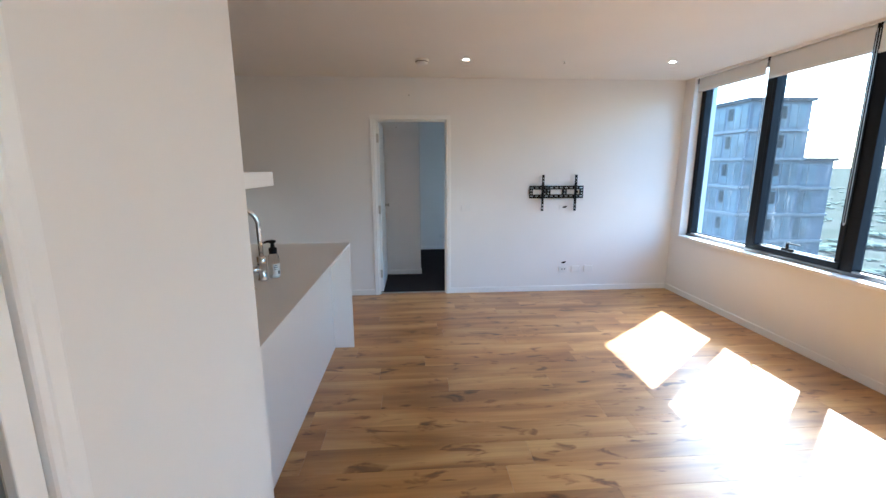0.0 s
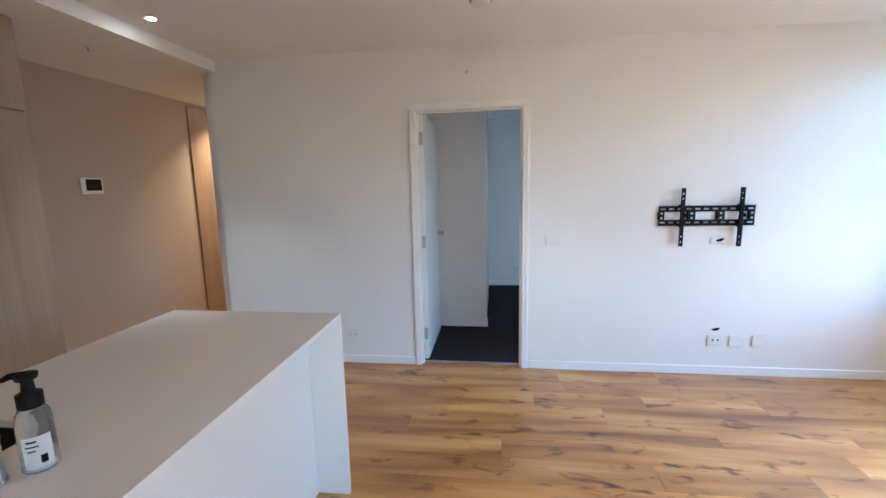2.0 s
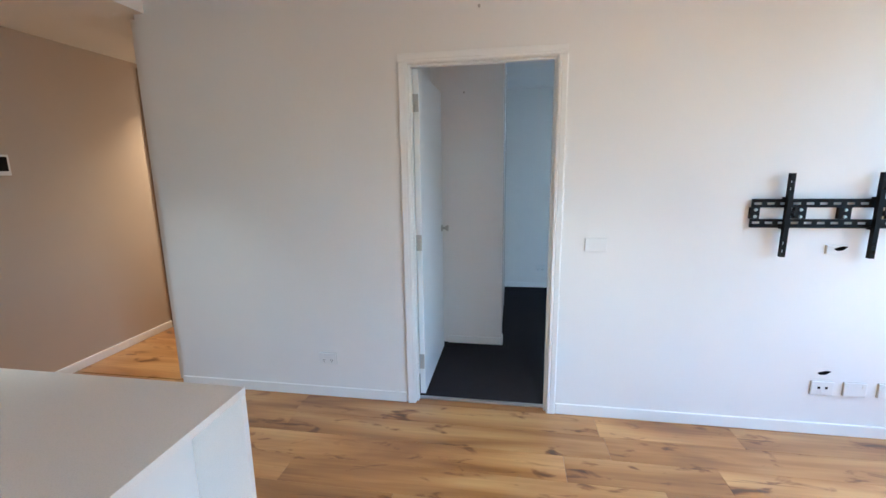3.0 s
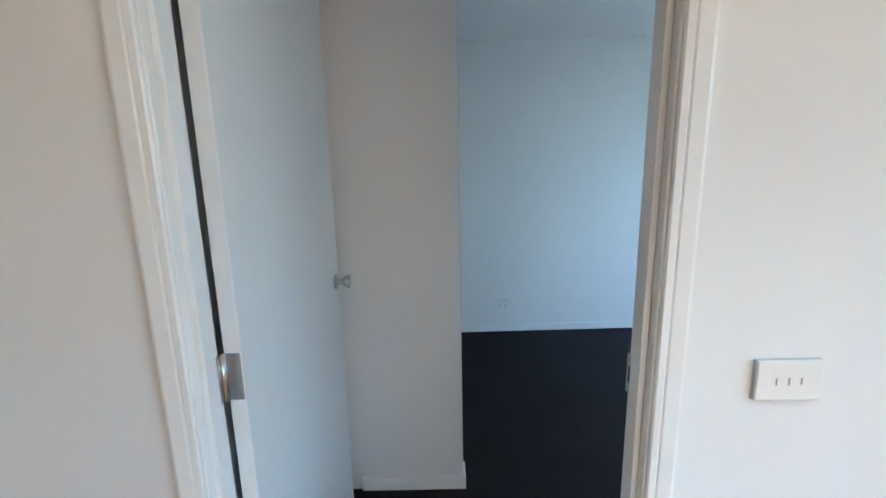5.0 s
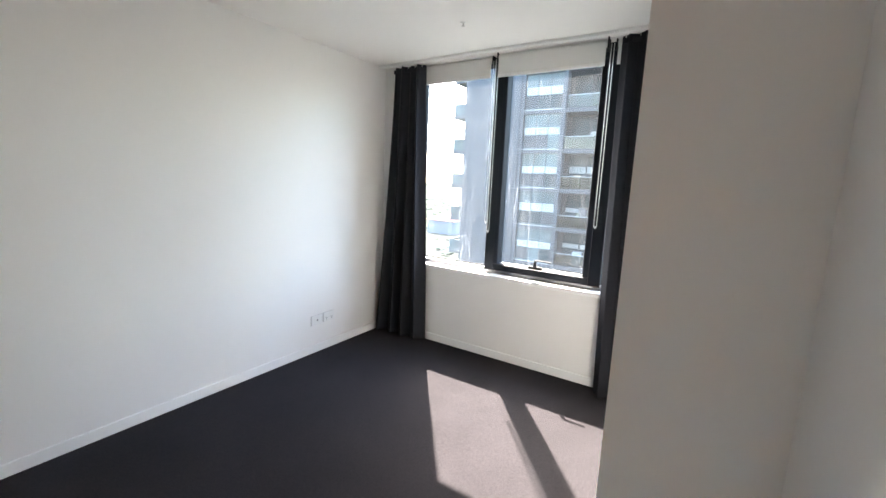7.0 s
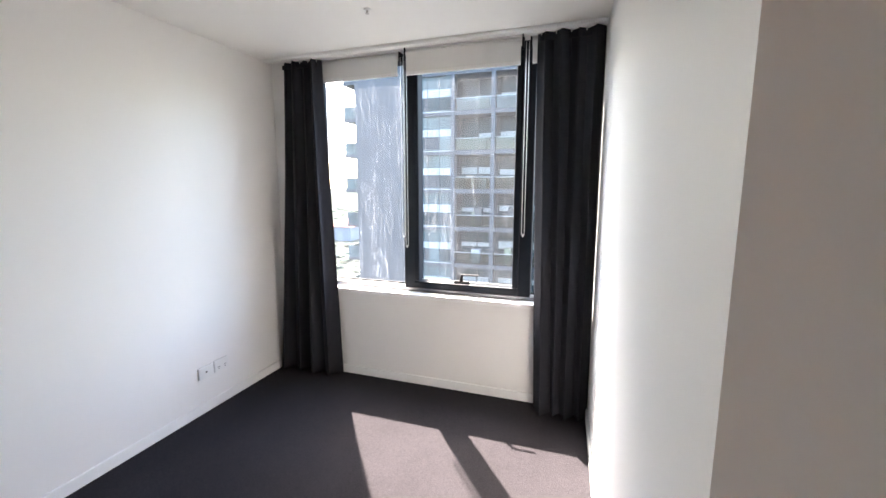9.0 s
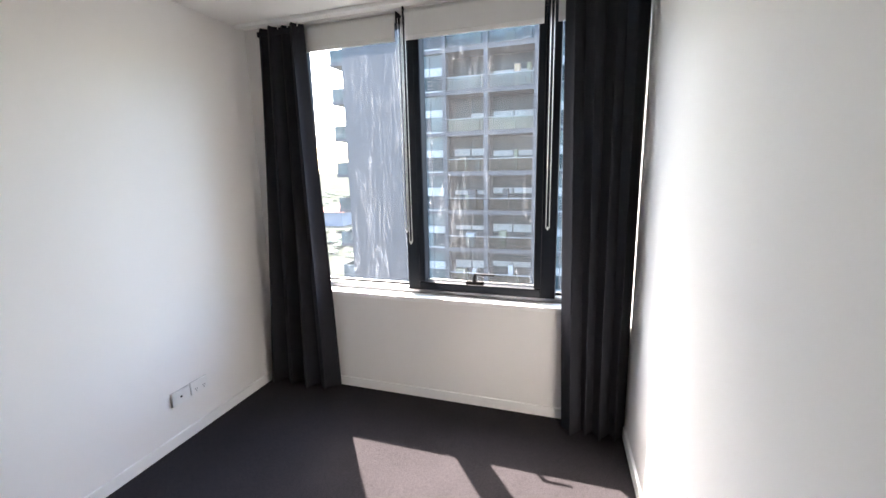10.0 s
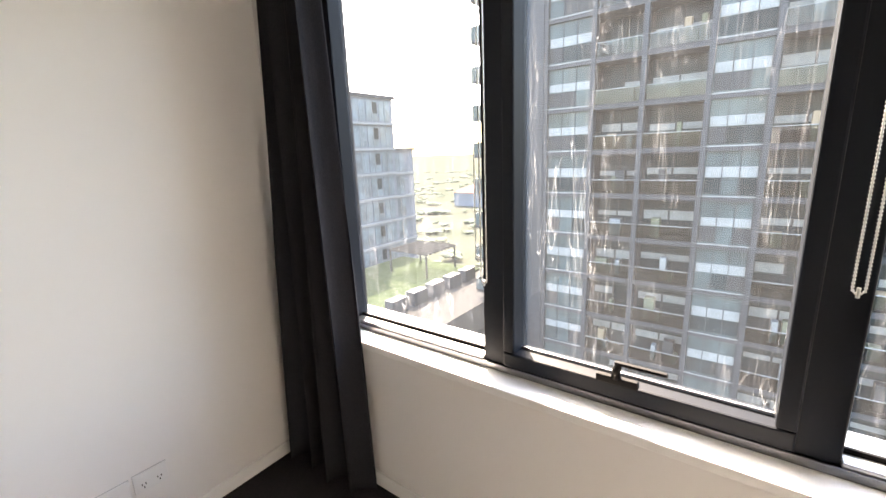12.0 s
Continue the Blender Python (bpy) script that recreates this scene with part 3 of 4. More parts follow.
plate_on_wall("light_switch", (1.052, 0, 1.052), 0.116, 0.075, '-y', "white three-gang light switch beside the door", [("rocker", u, 0.0, 0.005, 0.014) for u in (-0.022, 0.0, 0.022)], "switch")
plate_on_wall("blank_plate", (2.235, 0, 1.045), 0.10, 0.045, '-y', "white blank cable plate under the bracket", [], "plate")

for at, w in (((2.276, -0.0015, 0.362), 0.030), ((2.249, -0.0135, 1.051), 0.028)):
    x, y, z = at
    hole = bmesh.new()
    ring = [hole.verts.new((x + w * math.cos(a) * (1 + 0.2 * math.sin(3 * a)), y, z + 0.011 * math.sin(a) + 0.006 * math.cos(a))) for a in [2 * math.pi * k / 18 for k in range(18)]]
    f = hole.faces.new(ring)
    bmesh.ops.extrude_face_region(hole, geom=[f])
    solid("cable_grommet", hole, PLASTIC_B, "small black brush cable hole in the wall", "cable hole")


def spotlight_fitting(name, x, y, z, power, cone=70, hue=(1.0, 0.88, 0.74)):
    t = thing(name, (x, y, z), "small round recessed downlight, switched on", "downlight", "ceiling downlights")
    part("trim_ring", lathe([(0.043, -0.004), (0.045, -0.001), (0.027, -0.005), (0.026, 0.0)], (x, y, z), 28), PLASTIC, t, "", True)
    part("lens", lathe([(0.001, -0.0062), (0.024, -0.006), (0.024, -0.002)], (x, y, z), 24), LAMPGLOW, t, "glowing lamp face")
    d = bpy.data.lights.new("downlight_lamp", 'SPOT')
    d.energy, d.spot_size, d.spot_blend, d.shadow_soft_size, d.color = power, radians(cone), 1.0, 0.03, hue
    o = new("downlight_lamp", d)
    o.matrix_world = look((x, y, z - 0.03), (x, y + 0.0001, 0))
    return t


for x, y in ((0.94, -0.83), (-1.42, -0.85), (2.92, -0.85)):
    spotlight_fitting("downlight", x, y, ZL, 4, 80)
spotlight_fitting("downlight", -2.33, 1.42, ZK, 8, 120, (1.0, 0.64, 0.34))


def sprinkler(x, y, z):
    t = thing("sprinkler", (x, y, z), "small metal fire sprinkler in the ceiling", "sprinkler", "fire sprinklers")
    part("escutcheon", lathe([(0.02, -0.001), (0.018, -0.004), (0.008, -0.006)], (x, y, z), 20), PLASTIC, t, "", True)
    part("stem", lathe([(0.005, -0.006), (0.0045, -0.018), (0.003, -0.02)], (x, y, z), 12), STEEL, t, "", True)
    part("deflector", lathe([(0.011, -0.023), (0.011, -0.021), (0.003, -0.02)], (x, y, z), 16), STEEL, t)


sprinkler(1.88, -0.81, ZL)
sprinkler(2.98, 1.66, ZB)
sprinkler(-2.0, -0.72, ZK)

t = thing("smoke_alarm", (0.53, -0.79, ZL), "round white ceiling smoke alarm", "smoke alarm")
part("base", lathe([(0.066, 0.0), (0.068, -0.004), (0.066, -0.014)], (0.53, -0.79, ZL), 32), PLASTIC, t, "", True)
part("dome", lathe([(0.058, -0.014), (0.056, -0.030), (0.044, -0.041), (0.018, -0.045), (0.002, -0.046)], (0.53, -0.79, ZL), 32), PLASTIC, t, "", True)
part("vent_ring", lathe([(0.060, -0.018), (0.060, -0.024), (0.052, -0.024)], (0.53, -0.79, ZL), 32), SLABM, t, "grey vent slot ring")

t = thing("wall_hook", (0.397, -0.002, 2.32), "tiny pull cord hook above the bedroom door", "hook")
part("cord", tube([(0.397, -0.004, 2.41), (0.398, -0.006, 2.33)], 0.0015, 6), PLASTIC, t)
part("knob", lathe([(0.002, 0.0), (0.007, 0.004), (0.007, 0.014), (0.002, 0.018)], (0.398, -0.008, 2.312), 10), STEEL, t, "", True)
t = thing("wall_hook", (0.207, 0.968, 2.06), "tiny grey hook on the wardrobe end wall", "hook")
part("knob", tube([(0.207, 0.97, 2.06), (0.207, 0.955, 2.058)], [0.004, 0.008], 10), STEEL, t, "", True)


# ---- bedroom door ----
PROFILE = ((0.0, 0.0), (0.0, 0.011), (0.003, 0.014), (0.014, 0.0145), (0.0165, 0.012), (0.020, 0.0145), (0.043, 0.016), (0.048, 0.015), (0.050, 0.012), (0.050, 0.0))


def moulding(frm, to, across, out):
    """A moulded trim bar from one point to another: its profile runs along across, from the opening outwards, and stands proud along out."""
    m = bmesh.new()
    across, out = Vector(across), Vector(out)
    rings = [[m.verts.new(Vector(p) + across * u + out * d) for u, d in PROFILE] for p in (frm, to)]
    for k in range(len(PROFILE)):
        j = (k + 1) % len(PROFILE)
        m.faces.new((rings[0][k], rings[0][j], rings[1][j], rings[1][k]))
    m.faces.new(rings[0])
    m.faces.new(list(reversed(rings[1])))
    return m


def architrave(x0, x1, y_face, side, h, label):
    """Lining and architraves of a door opening in a wall that runs along x."""
    d = thing("door_1", ((x0 + x1) / 2, y_face, 0), label, "door", "", "structure")
    w = 0.054
    for yf, sd in ((0.0, -1), (WT, 1)):
        part("architrave", moulding((x0 - 0.004, yf, 0), (x0 - 0.004, yf, h + 0.004), (-1, 0, 0), (0, sd, 0)), TRIM, d)
        part("architrave", moulding((x1 + 0.004, yf, 0), (x1 + 0.004, yf, h + 0.004), (1, 0, 0), (0, sd, 0)), TRIM, d)
        part("architrave", moulding((x0 - w, yf, h + 0.0045), (x1 + w, yf, h + 0.0045), (0, 0, 1), (0, sd, 0)), TRIM, d)
    part("jamb", box(x0 - 0.034, x0, -0.006, WT + 0.006, 0, h, 0.002), TRIM, d)
    part("jamb", box(x1, x1 + 0.034, -0.006, WT + 0.006, 0, h, 0.002), TRIM, d)
    part("head", box(x0 - 0.034, x1 + 0.034, -0.006, WT + 0.006, h + 0.0005, h + 0.034, 0.002), TRIM, d)
    part("stop", box(x1 - 0.012, x1, 0.014, 0.052, 0, h, 0.002), TRIM, d)
    part("stop", box(x0, x0 + 0.012, 0.014, 0.052, 0, h, 0.002), TRIM, d)
    part("stop", box(x0 + 0.012, x1 - 0.012, 0.014, 0.052, h - 0.012, h, 0.002), TRIM, d)
    s = part("strike_plate", box(x1 - 0.002, x1 + 0.001, 0.053, 0.086, 0.985, 1.065, 0.0), STEEL, d, "steel strike plate")
    part("latch_hole", box(x1 - 0.0028, x1 - 0.0018, 0.061, 0.076, 1.008, 1.042), PLASTIC_B, s)
    leaf = part("leaf", box(0.006, 0.041, 0.090, 0.872, 0.012, h - 0.004, 0.002), DOORP, d, "white flush door leaf standing open")
    for z in (0.24, 1.03, 1.86):
        hg = part("hinge", tube([(0.002, 0.086, z - 0.05), (0.002, 0.086, z + 0.05)], 0.007, 10), STEEL, d, "steel butt hinge", True)
        part("hinge_leaf", box(0.008, 0.038, 0.0875, 0.0898, z - 0.05, z + 0.05, 0.0), STEEL, hg)
        part("hinge_leaf", box(0.0, 0.002, 0.052, 0.084, z - 0.05, z + 0.05, 0.0), STEEL, hg)
    k = part("knob", tube([(0.041, 0.822, 1.022), (0.047, 0.822, 1.022), (0.048, 0.822, 1.022), (0.070, 0.822, 1.022), (0.074, 0.822, 1.022), (0.095, 0.822, 1.022)], [0.027, 0.027, 0.010, 0.011, 0.018, 0.027], 20), STEEL, leaf, "brushed steel door knob", True)
    return d


architrave(0.0, DOOR_R, 0.0, 1, DOOR_H, "white bedroom doorway with its door standing open")

# side doorway beside the start of the walk
d2 = thing("door_2", (-0.03, -4.84, 0), "white painted doorway lining with a steel strike plate", "door", "", "structure")
part("jamb", box(-0.30, -0.024, -4.4800, -4.4450, 0, DOOR_H, 0.002), TRIM, d2)
part("jamb", box(-0.136, -0.024, -5.3350, -5.3000, 0, DOOR_H, 0.002), TRIM, d2)
part("head", box(-0.30, -0.024, -5.3350, -4.4350, DOOR_H + 0.0005, DOOR_H + 0.034, 0.002), TRIM, d2)
part("stop", box(-0.14, -0.10, -4.4920, -4.4802, 0, DOOR_H, 0.002), TRIM, d2)
part("architrave", moulding((-0.03, -4.441, 0), (-0.03, -4.441, DOOR_H + 0.0), (0, 1, 0), (1, 0, 0)), TRIM, d2)
part("architrave", moulding((-0.03, -5.331, 0), (-0.03, -5.331, DOOR_H + 0.0), (0, -1, 0), (1, 0, 0)), TRIM, d2)
part("architrave", moulding((-0.03, -5.381, DOOR_H + 0.0005), (-0.03, -4.391, DOOR_H + 0.0005), (0, 0, 1), (1, 0, 0)), TRIM, d2)
sp = part("strike_plate", box(-0.082, -0.036, -4.4822, -4.4798, 1.11, 1.21, 0.0), STEEL, d2, "steel strike plate")
part("latch_hole", box(-0.070, -0.048, -4.4830, -4.4822, 1.14, 1.18), PLASTIC_B, sp)
structure("floor_side_room", box(-1.5, -0.13, -6.0, YE - 0.1, -0.2, 0.0), OAK, "oak floor of the side room", "floor")

# wardrobe in the bedroom
w = thing("wardrobe", (0.47, 1.9, 0), "built-in wardrobe with white sliding doors and metal edges", "wardrobe")
for a, c, x in ((1.064, 1.98, 0.5125), (1.90, 2.77, 0.468)):
    p = part("sliding_door", box(x - 0.016, x, a, c, 0.03, 2.38, 0.002), DOORP, w)
    part("stile", box(x - 0.022, x + 0.008, a, a + 0.03, 0.03, 2.38, 0.002), ALU, p, "satin metal edge")
    part("stile", box(x - 0.022, x + 0.008, c - 0.03, c, 0.03, 2.38, 0.002), ALU, p, "satin metal edge")
part("track", box(0.43, 0.514, 1.062, 2.78, 0.004, 0.028, 0.002), ALU, w, "metal floor track")
part("fascia", box(0.43, 0.515, 1.062, 2.78, 2.382, ZB, 0.002), TRIM, w)

# ---- kitchen ----
pen = thing("kitchen_peninsula", (-0.5, -2.6, 0), "white kitchen peninsula cabinet under a stone top", "cabinet")
PX0, PX1, PY0, PY1, PZ = -0.945, -0.100, YE + 0.002, -1.492, 0.92
part("back_panel", box(-0.277, -0.261, PY0, PY1 - 0.022, 0.0, PZ - 0.022, 0.001), LAMINATE, pen)
part("carcass", box(PX0 + 0.04, -0.278, PY0, PY1 - 0.022, 0.1, 0.60, 0.001), LAMINATE, pen)
part("plinth", box(PX0 + 0.09, -0.278, PY0, PY1 - 0.022, 0.0, 0.098, 0.001), LAMINATE, pen)
for k in range(4):
    a = PY0 + 0.02 + k * 0.54
    part("cabinet_door", box(PX0 + 0.02, PX0 + 0.038, a, a + 0.535, 0.11, 0.86, 0.002), LAMINATE, pen)

top = thing("stone_worktop", (-0.5, -2.6, PZ), "pale speckled stone worktop with a waterfall end", "worktop")
SX0, SX1, SY0, SY1 = -0.905, -0.505, -2.835, -2.43
b = box(PX0, PX1, SY1, PY1, PZ - 0.02, PZ)
add_box(b, PX0, PX1, PY0, SY0, PZ - 0.02, PZ)
add_box(b, PX0, SX0, SY0, SY1, PZ - 0.02, PZ)
add_box(b, SX1, PX1, SY0, SY1, PZ - 0.02, PZ)
bmesh.ops.remove_doubles(b, verts=b.verts[:], dist=0.0001)
part("slab", b, STONE, top)
part("waterfall_end", box(PX0, PX1, PY1 - 0.02, PY1 - 0.0005, 0.0, PZ - 0.0205, 0.0015), STONE, top, "upright stone end panel")

snk = thing("sink", (-0.70, -2.63, PZ - 0.2), "dark granite undermount sink in the worktop", "sink")


def bowl(x0, x1, y0, y1, z0, z1, r):
    """Open bowl with rounded corners and a wall thickness."""
    m = bmesh.new()

    def ring(inset, z, rad):
        pts = []
        for cx, cy, a0 in ((x1 - inset - rad, y1 - inset - rad, 0), (x0 + inset + rad, y1 - inset - rad, 90), (x0 + inset + rad, y0 + inset + rad, 180), (x1 - inset - rad, y0 + inset + rad, 270)):
            for k in range(6):
                a = radians(a0 + 18 * k)
                pts.append(m.verts.new((cx + rad * math.cos(a), cy + rad * math.sin(a), z)))
        return pts
    rings = [ring(-0.012, z0 - 0.008, r), ring(-0.012, z1, r), ring(0.0, z1, r), ring(0.004, z0 + 0.03, r), ring(0.03, z0, r)]
    for a, c in zip(rings, rings[1:]):
        for k in range(len(a)):
            m.faces.new((a[k], a[(k + 1) % len(a)], c[(k + 1) % len(a)], c[k]))
    m.faces.new(rings[-1])
    m.faces.new(list(reversed(rings[0])))
    return m


part("bowl", bowl(SX0 - 0.003, SX1 + 0.003, SY0 - 0.003, SY1 + 0.003, PZ - 0.22, PZ - 0.0205, 0.03), SINK, snk)
part("waste", lathe([(0.045, 0.0), (0.045, 0.004), (0.02, 0.002)], (-0.70, -2.63, PZ - 0.22), 24), STEEL, snk, "steel waste ring", True)

tx, ty = -0.400, -2.64
tap = thing("kitchen_tap", (tx, ty, PZ), "chrome gooseneck mixer tap on the worktop", "tap")
part("body", lathe([(0.027, 0.0), (0.027, 0.006), (0.0235, 0.009), (0.0235, 0.085), (0.025, 0.088), (0.025, 0.132), (0.020, 0.136), (0.012, 0.138)], (tx, ty, PZ), 28), CHROME, tap, "", True)
sx, sy = -0.89, -0.45                  # the way the spout points
arc = [(tx, ty, PZ + 0.13), (tx, ty, PZ + 0.22), (tx + 0.002 * sx, ty + 0.002 * sy, PZ + 0.29)]
for k in range(1, 15):
    a = math.pi * k / 15
    r = 0.092 - 0.092 * math.cos(a)
    arc.append((tx + r * sx, ty + r * sy, PZ + 0.30 + 0.10 * math.sin(a)))
arc += [(tx + r * sx, ty + r * sy, PZ + z) for r, z in ((0.186, 0.295), (0.193, 0.268))]
part("spout", tube(arc, [0.0125] * (len(arc) - 3) + [0.0125, 0.013, 0.013], 16), CHROME, tap, "", True)
valve = part("valve", tube([(tx - 0.015, ty - 0.004, PZ + 0.062), (tx - 0.055, ty - 0.02, PZ + 0.062), (tx - 0.068, ty - 0.024, PZ + 0.062)], [0.019, 0.019, 0.015], 18), CHROME, tap, "", True)
part("lever", tube([(tx - 0.06, ty - 0.02, PZ + 0.075), (tx - 0.085, ty - 0.012, PZ + 0.105), (tx - 0.112, ty - 0.005, PZ + 0.128)], [0.007, 0.006, 0.005], 10), CHROME, valve, "", True)

bx, by = -0.357, -2.578
bot = thing("soap_bottle", (bx, by, PZ), "clear pump soap bottle with a black pump", "bottle")
o = part("bottle", lathe([(0.028, 0.0), (0.031, 0.004), (0.031, 0.105), (0.029, 0.122), (0.022, 0.136), (0.018, 0.142)], (bx, by, PZ), 24), BOTTLE, bot, "clear plastic", True)
part("soap", lathe([(0.027, 0.003), (0.029, 0.006), (0.029, 0.018), (0.001, 0.018)], (bx, by, PZ), 24), PLASTIC, o)
lab = bmesh.new()
for a0, a1, z0, z1 in ((-85, 5, 0.012, 0.082),):
    cols = [[lab.verts.new((bx + 0.0316 * math.cos(radians(a)), by + 0.0316 * math.sin(radians(a)), PZ + z)) for z in (z0, z1)] for a in range(a0, a1 + 1, 10)]
    for p, q in zip(cols, cols[1:]):
        lab.faces.new((p[0], q[0], q[1], p[1]))
lb = part("label", lab, PLASTIC, o, "white printed label")
for z, h, a0, a1 in ((0.070, 0.004, -70, -40), (0.060, 0.003, -75, -35), (0.022, 0.018, -35, -15), (0.050, 0.003, -70, -45)):
    s = bmesh.new()
    cols = [[s.verts.new((bx + 0.0321 * math.cos(radians(a)), by + 0.0321 * math.sin(radians(a)), PZ + zz)) for zz in (z, z + h)] for a in range(a0, a1 + 1, 5)]
    for p, q in zip(cols, cols[1:]):
        s.faces.new((p[0], q[0], q[1], p[1]))
    part("print_bar", s, PLASTIC_B, bot)
pump = part("pump", lathe([(0.021, 0.138), (0.022, 0.142), (0.022, 0.168), (0.012, 0.173), (0.010, 0.195), (0.018, 0.199), (0.020, 0.210), (0.012, 0.213)], (bx, by, PZ), 22), PLASTIC_B, bot, "black pump head", True)
part("nozzle", tube([(bx, by, PZ + 0.206), (bx - 0.03, by - 0.006, PZ + 0.206), (bx - 0.046, by - 0.01, PZ + 0.198)], [0.010, 0.007, 0.006], 10), PLASTIC_B, pump, "", True)
solid("tap_hole_cap", lathe([(0.009, 0.0), (0.010, 0.004), (0.006, 0.013), (0.002, 0.014)], (-0.383, -2.825, PZ), 12), TIMBERCHAIR, "tiny brown cork stub on the worktop", "stub", smooth=True)

shelf = thing("wall_shelf", (-0.4, -3.55, 1.44), "thick white floating shelf on the kitchen wall", "shelf")
part("board", box(-0.75, -0.055, YE + 0.001, -3.40, 1.470, 1.519, 0.002), LAMINATE, shelf)

# tall timber cabinets against the back wall
CX = -1.92
for k, (a, c) in enumerate(((-1.63, -1.215), (-2.25, -1.634), (-2.87, -2.254), (YE + 0.002, -2.874))):
    cab = thing("tall_cabinet", (CX - 0.3, (a + c) / 2, 0), "tall pale timber veneer kitchen cabinet up to the ceiling", "cabinet", "tall kitchen cabinets")
    part("carcass", box(XB + 0.002, CX - 0.022, a, c, 0.0, ZK - 0.002, 0.001), VENEER, cab)
    part("door", box(CX - 0.02, CX, a + 0.002, c - 0.002, 0.08, 1.93, 0.0015), VENEER, cab)
    part("door", box(CX - 0.02, CX, a + 0.002, c - 0.002, 1.94, ZK - 0.012, 0.0015), VENEER, cab)
    if k == 1:
        part("edge_strip", box(CX - 0.018, CX + 0.004, c - 0.001, c + 0.012, 1.95, 2.27, 0.001), LAMINATE, cab, "white edge of a door")

t = thing("corridor_door", (XB + 0.02, 1.5, 0), "timber veneer cupboard door in the corridor", "door")
part("panel", box(XB, XB + 0.02, 0.985, 1.72, 0.01, 2.385, 0.002), VENEER, t)
part("panel", box(XB, XB + 0.02, 1.724, 2.46, 0.01, 2.385, 0.002), VENEER, t)

t = thing("intercom", (XB, -0.265, 1.54), "white wall intercom with a dark screen", "intercom")
part("case", box(XB, XB + 0.022, -0.30, -0.115, 1.476, 1.610, 0.005), PLASTIC, t)
part("screen", box(XB + 0.0222, XB + 0.0235, -0.265, -0.13, 1.504, 1.596), PLASTIC_B, t, "dark glass screen")

# ---- television bracket ----
tv = thing("tv_bracket", (2.133, 0, 1.23), "black steel television wall bracket with two arms", "bracket")


def slotted_rail(x0, x1, z0, z1, y0, y1, slots, sx, sz):
    """A flat bar with a row of slots cut through it."""
    m = bmesh.new()
    pitch = (x1 - x0) / slots
    zc = (z0 + z1) / 2
    add_box(m, x0, x1, y0, y1, z0, zc - sz / 2)
    add_box(m, x0, x1, y0, y1, zc + sz / 2, z1)
    for k in range(slots + 1):
        c = x0 + pitch * k
        add_box(m, max(x0, c - (pitch - sx) / 2), min(x1, c + (pitch - sx) / 2), y0, y1, zc - sz / 2, zc + sz / 2)
    bmesh.ops.remove_doubles(m, verts=m.verts[:], dist=0.0001)
    return m


part("upper_rail", slotted_rail(1.806, 2.464, 1.262, 1.302, -0.022, -0.018, 11, 0.036, 0.012), BRACKET, tv)
part("lower_rail", slotted_rail(1.806, 2.464, 1.163, 1.203, -0.022, -0.018, 11, 0.036, 0.012), BRACKET, tv)
part("rail_lip", box(1.806, 2.464, -0.034, -0.018, 1.302, 1.306, 0.001), BRACKET, tv)
part("rail_lip", box(1.806, 2.464, -0.034, -0.018, 1.159, 1.163, 0.001), BRACKET, tv)
for a, c in ((1.806, 1.849), (2.007, 2.063), (2.207, 2.263), (2.421, 2.464)):
    part("web_plate", box(a, c, -0.021, -0.0, 1.2035, 1.2615, 0.001), BRACKET, tv)
for x in (1.828, 2.036, 2.235, 2.443):
    for z in (1.215, 1.25):
        part("bolt", tube([(x, -0.021, z), (x, -0.028, z)], [0.009, 0.007], 8), STEEL, tv)
for x in (1.961, 2.358):
    m = box(x - 0.011, x - 0.008, -0.058, -0.034, 1.01, 1.435)
    add_box(m, x + 0.008, x + 0.011, -0.058, -0.034, 1.01, 1.435)
    for z0, z1 in ((1.01, 1.034), (1.050, 1.075), (1.090, 1.352), (1.364, 1.388), (1.40, 1.435)):
        add_box(m, x - 0.008, x + 0.008, -0.058, -0.055, z0, z1)
    arm = part("arm", m, BRACKET, tv, "upright slotted arm")
    part("tilt_knob", tube([(x + 0.015, -0.046, 1.236), (x + 0.028, -0.046, 1.236)], [0.016, 0.013], 12), PLASTIC_B, arm, "", True)
    part("hook_top", box(x - 0.014, x + 0.014, -0.04, -0.012, 1.299, 1.315, 0.001), BRACKET, arm)
    part("hook_low", box(x - 0.014, x + 0.014, -0.04, -0.012, 1.152, 1.168, 0.001), BRACKET, arm)

# ---- outside ----
GZ = -21.0
b = bmesh.new()
bmesh.ops.create_grid(b, x_segments=60, y_segments=60, size=2600, matrix=Matrix.Translation((0, 0, GZ)))
for v in b.verts:
    r = math.hypot(v.co.x, v.co.y)
    if r > 500:
        v.co.z += (noise.noise(v.co * 0.0016) + 0.35) * min(1, (r - 500) / 900) * 13
structure("ground", b, GROUND, "dry scrubby open ground with low hills beyond", "ground")


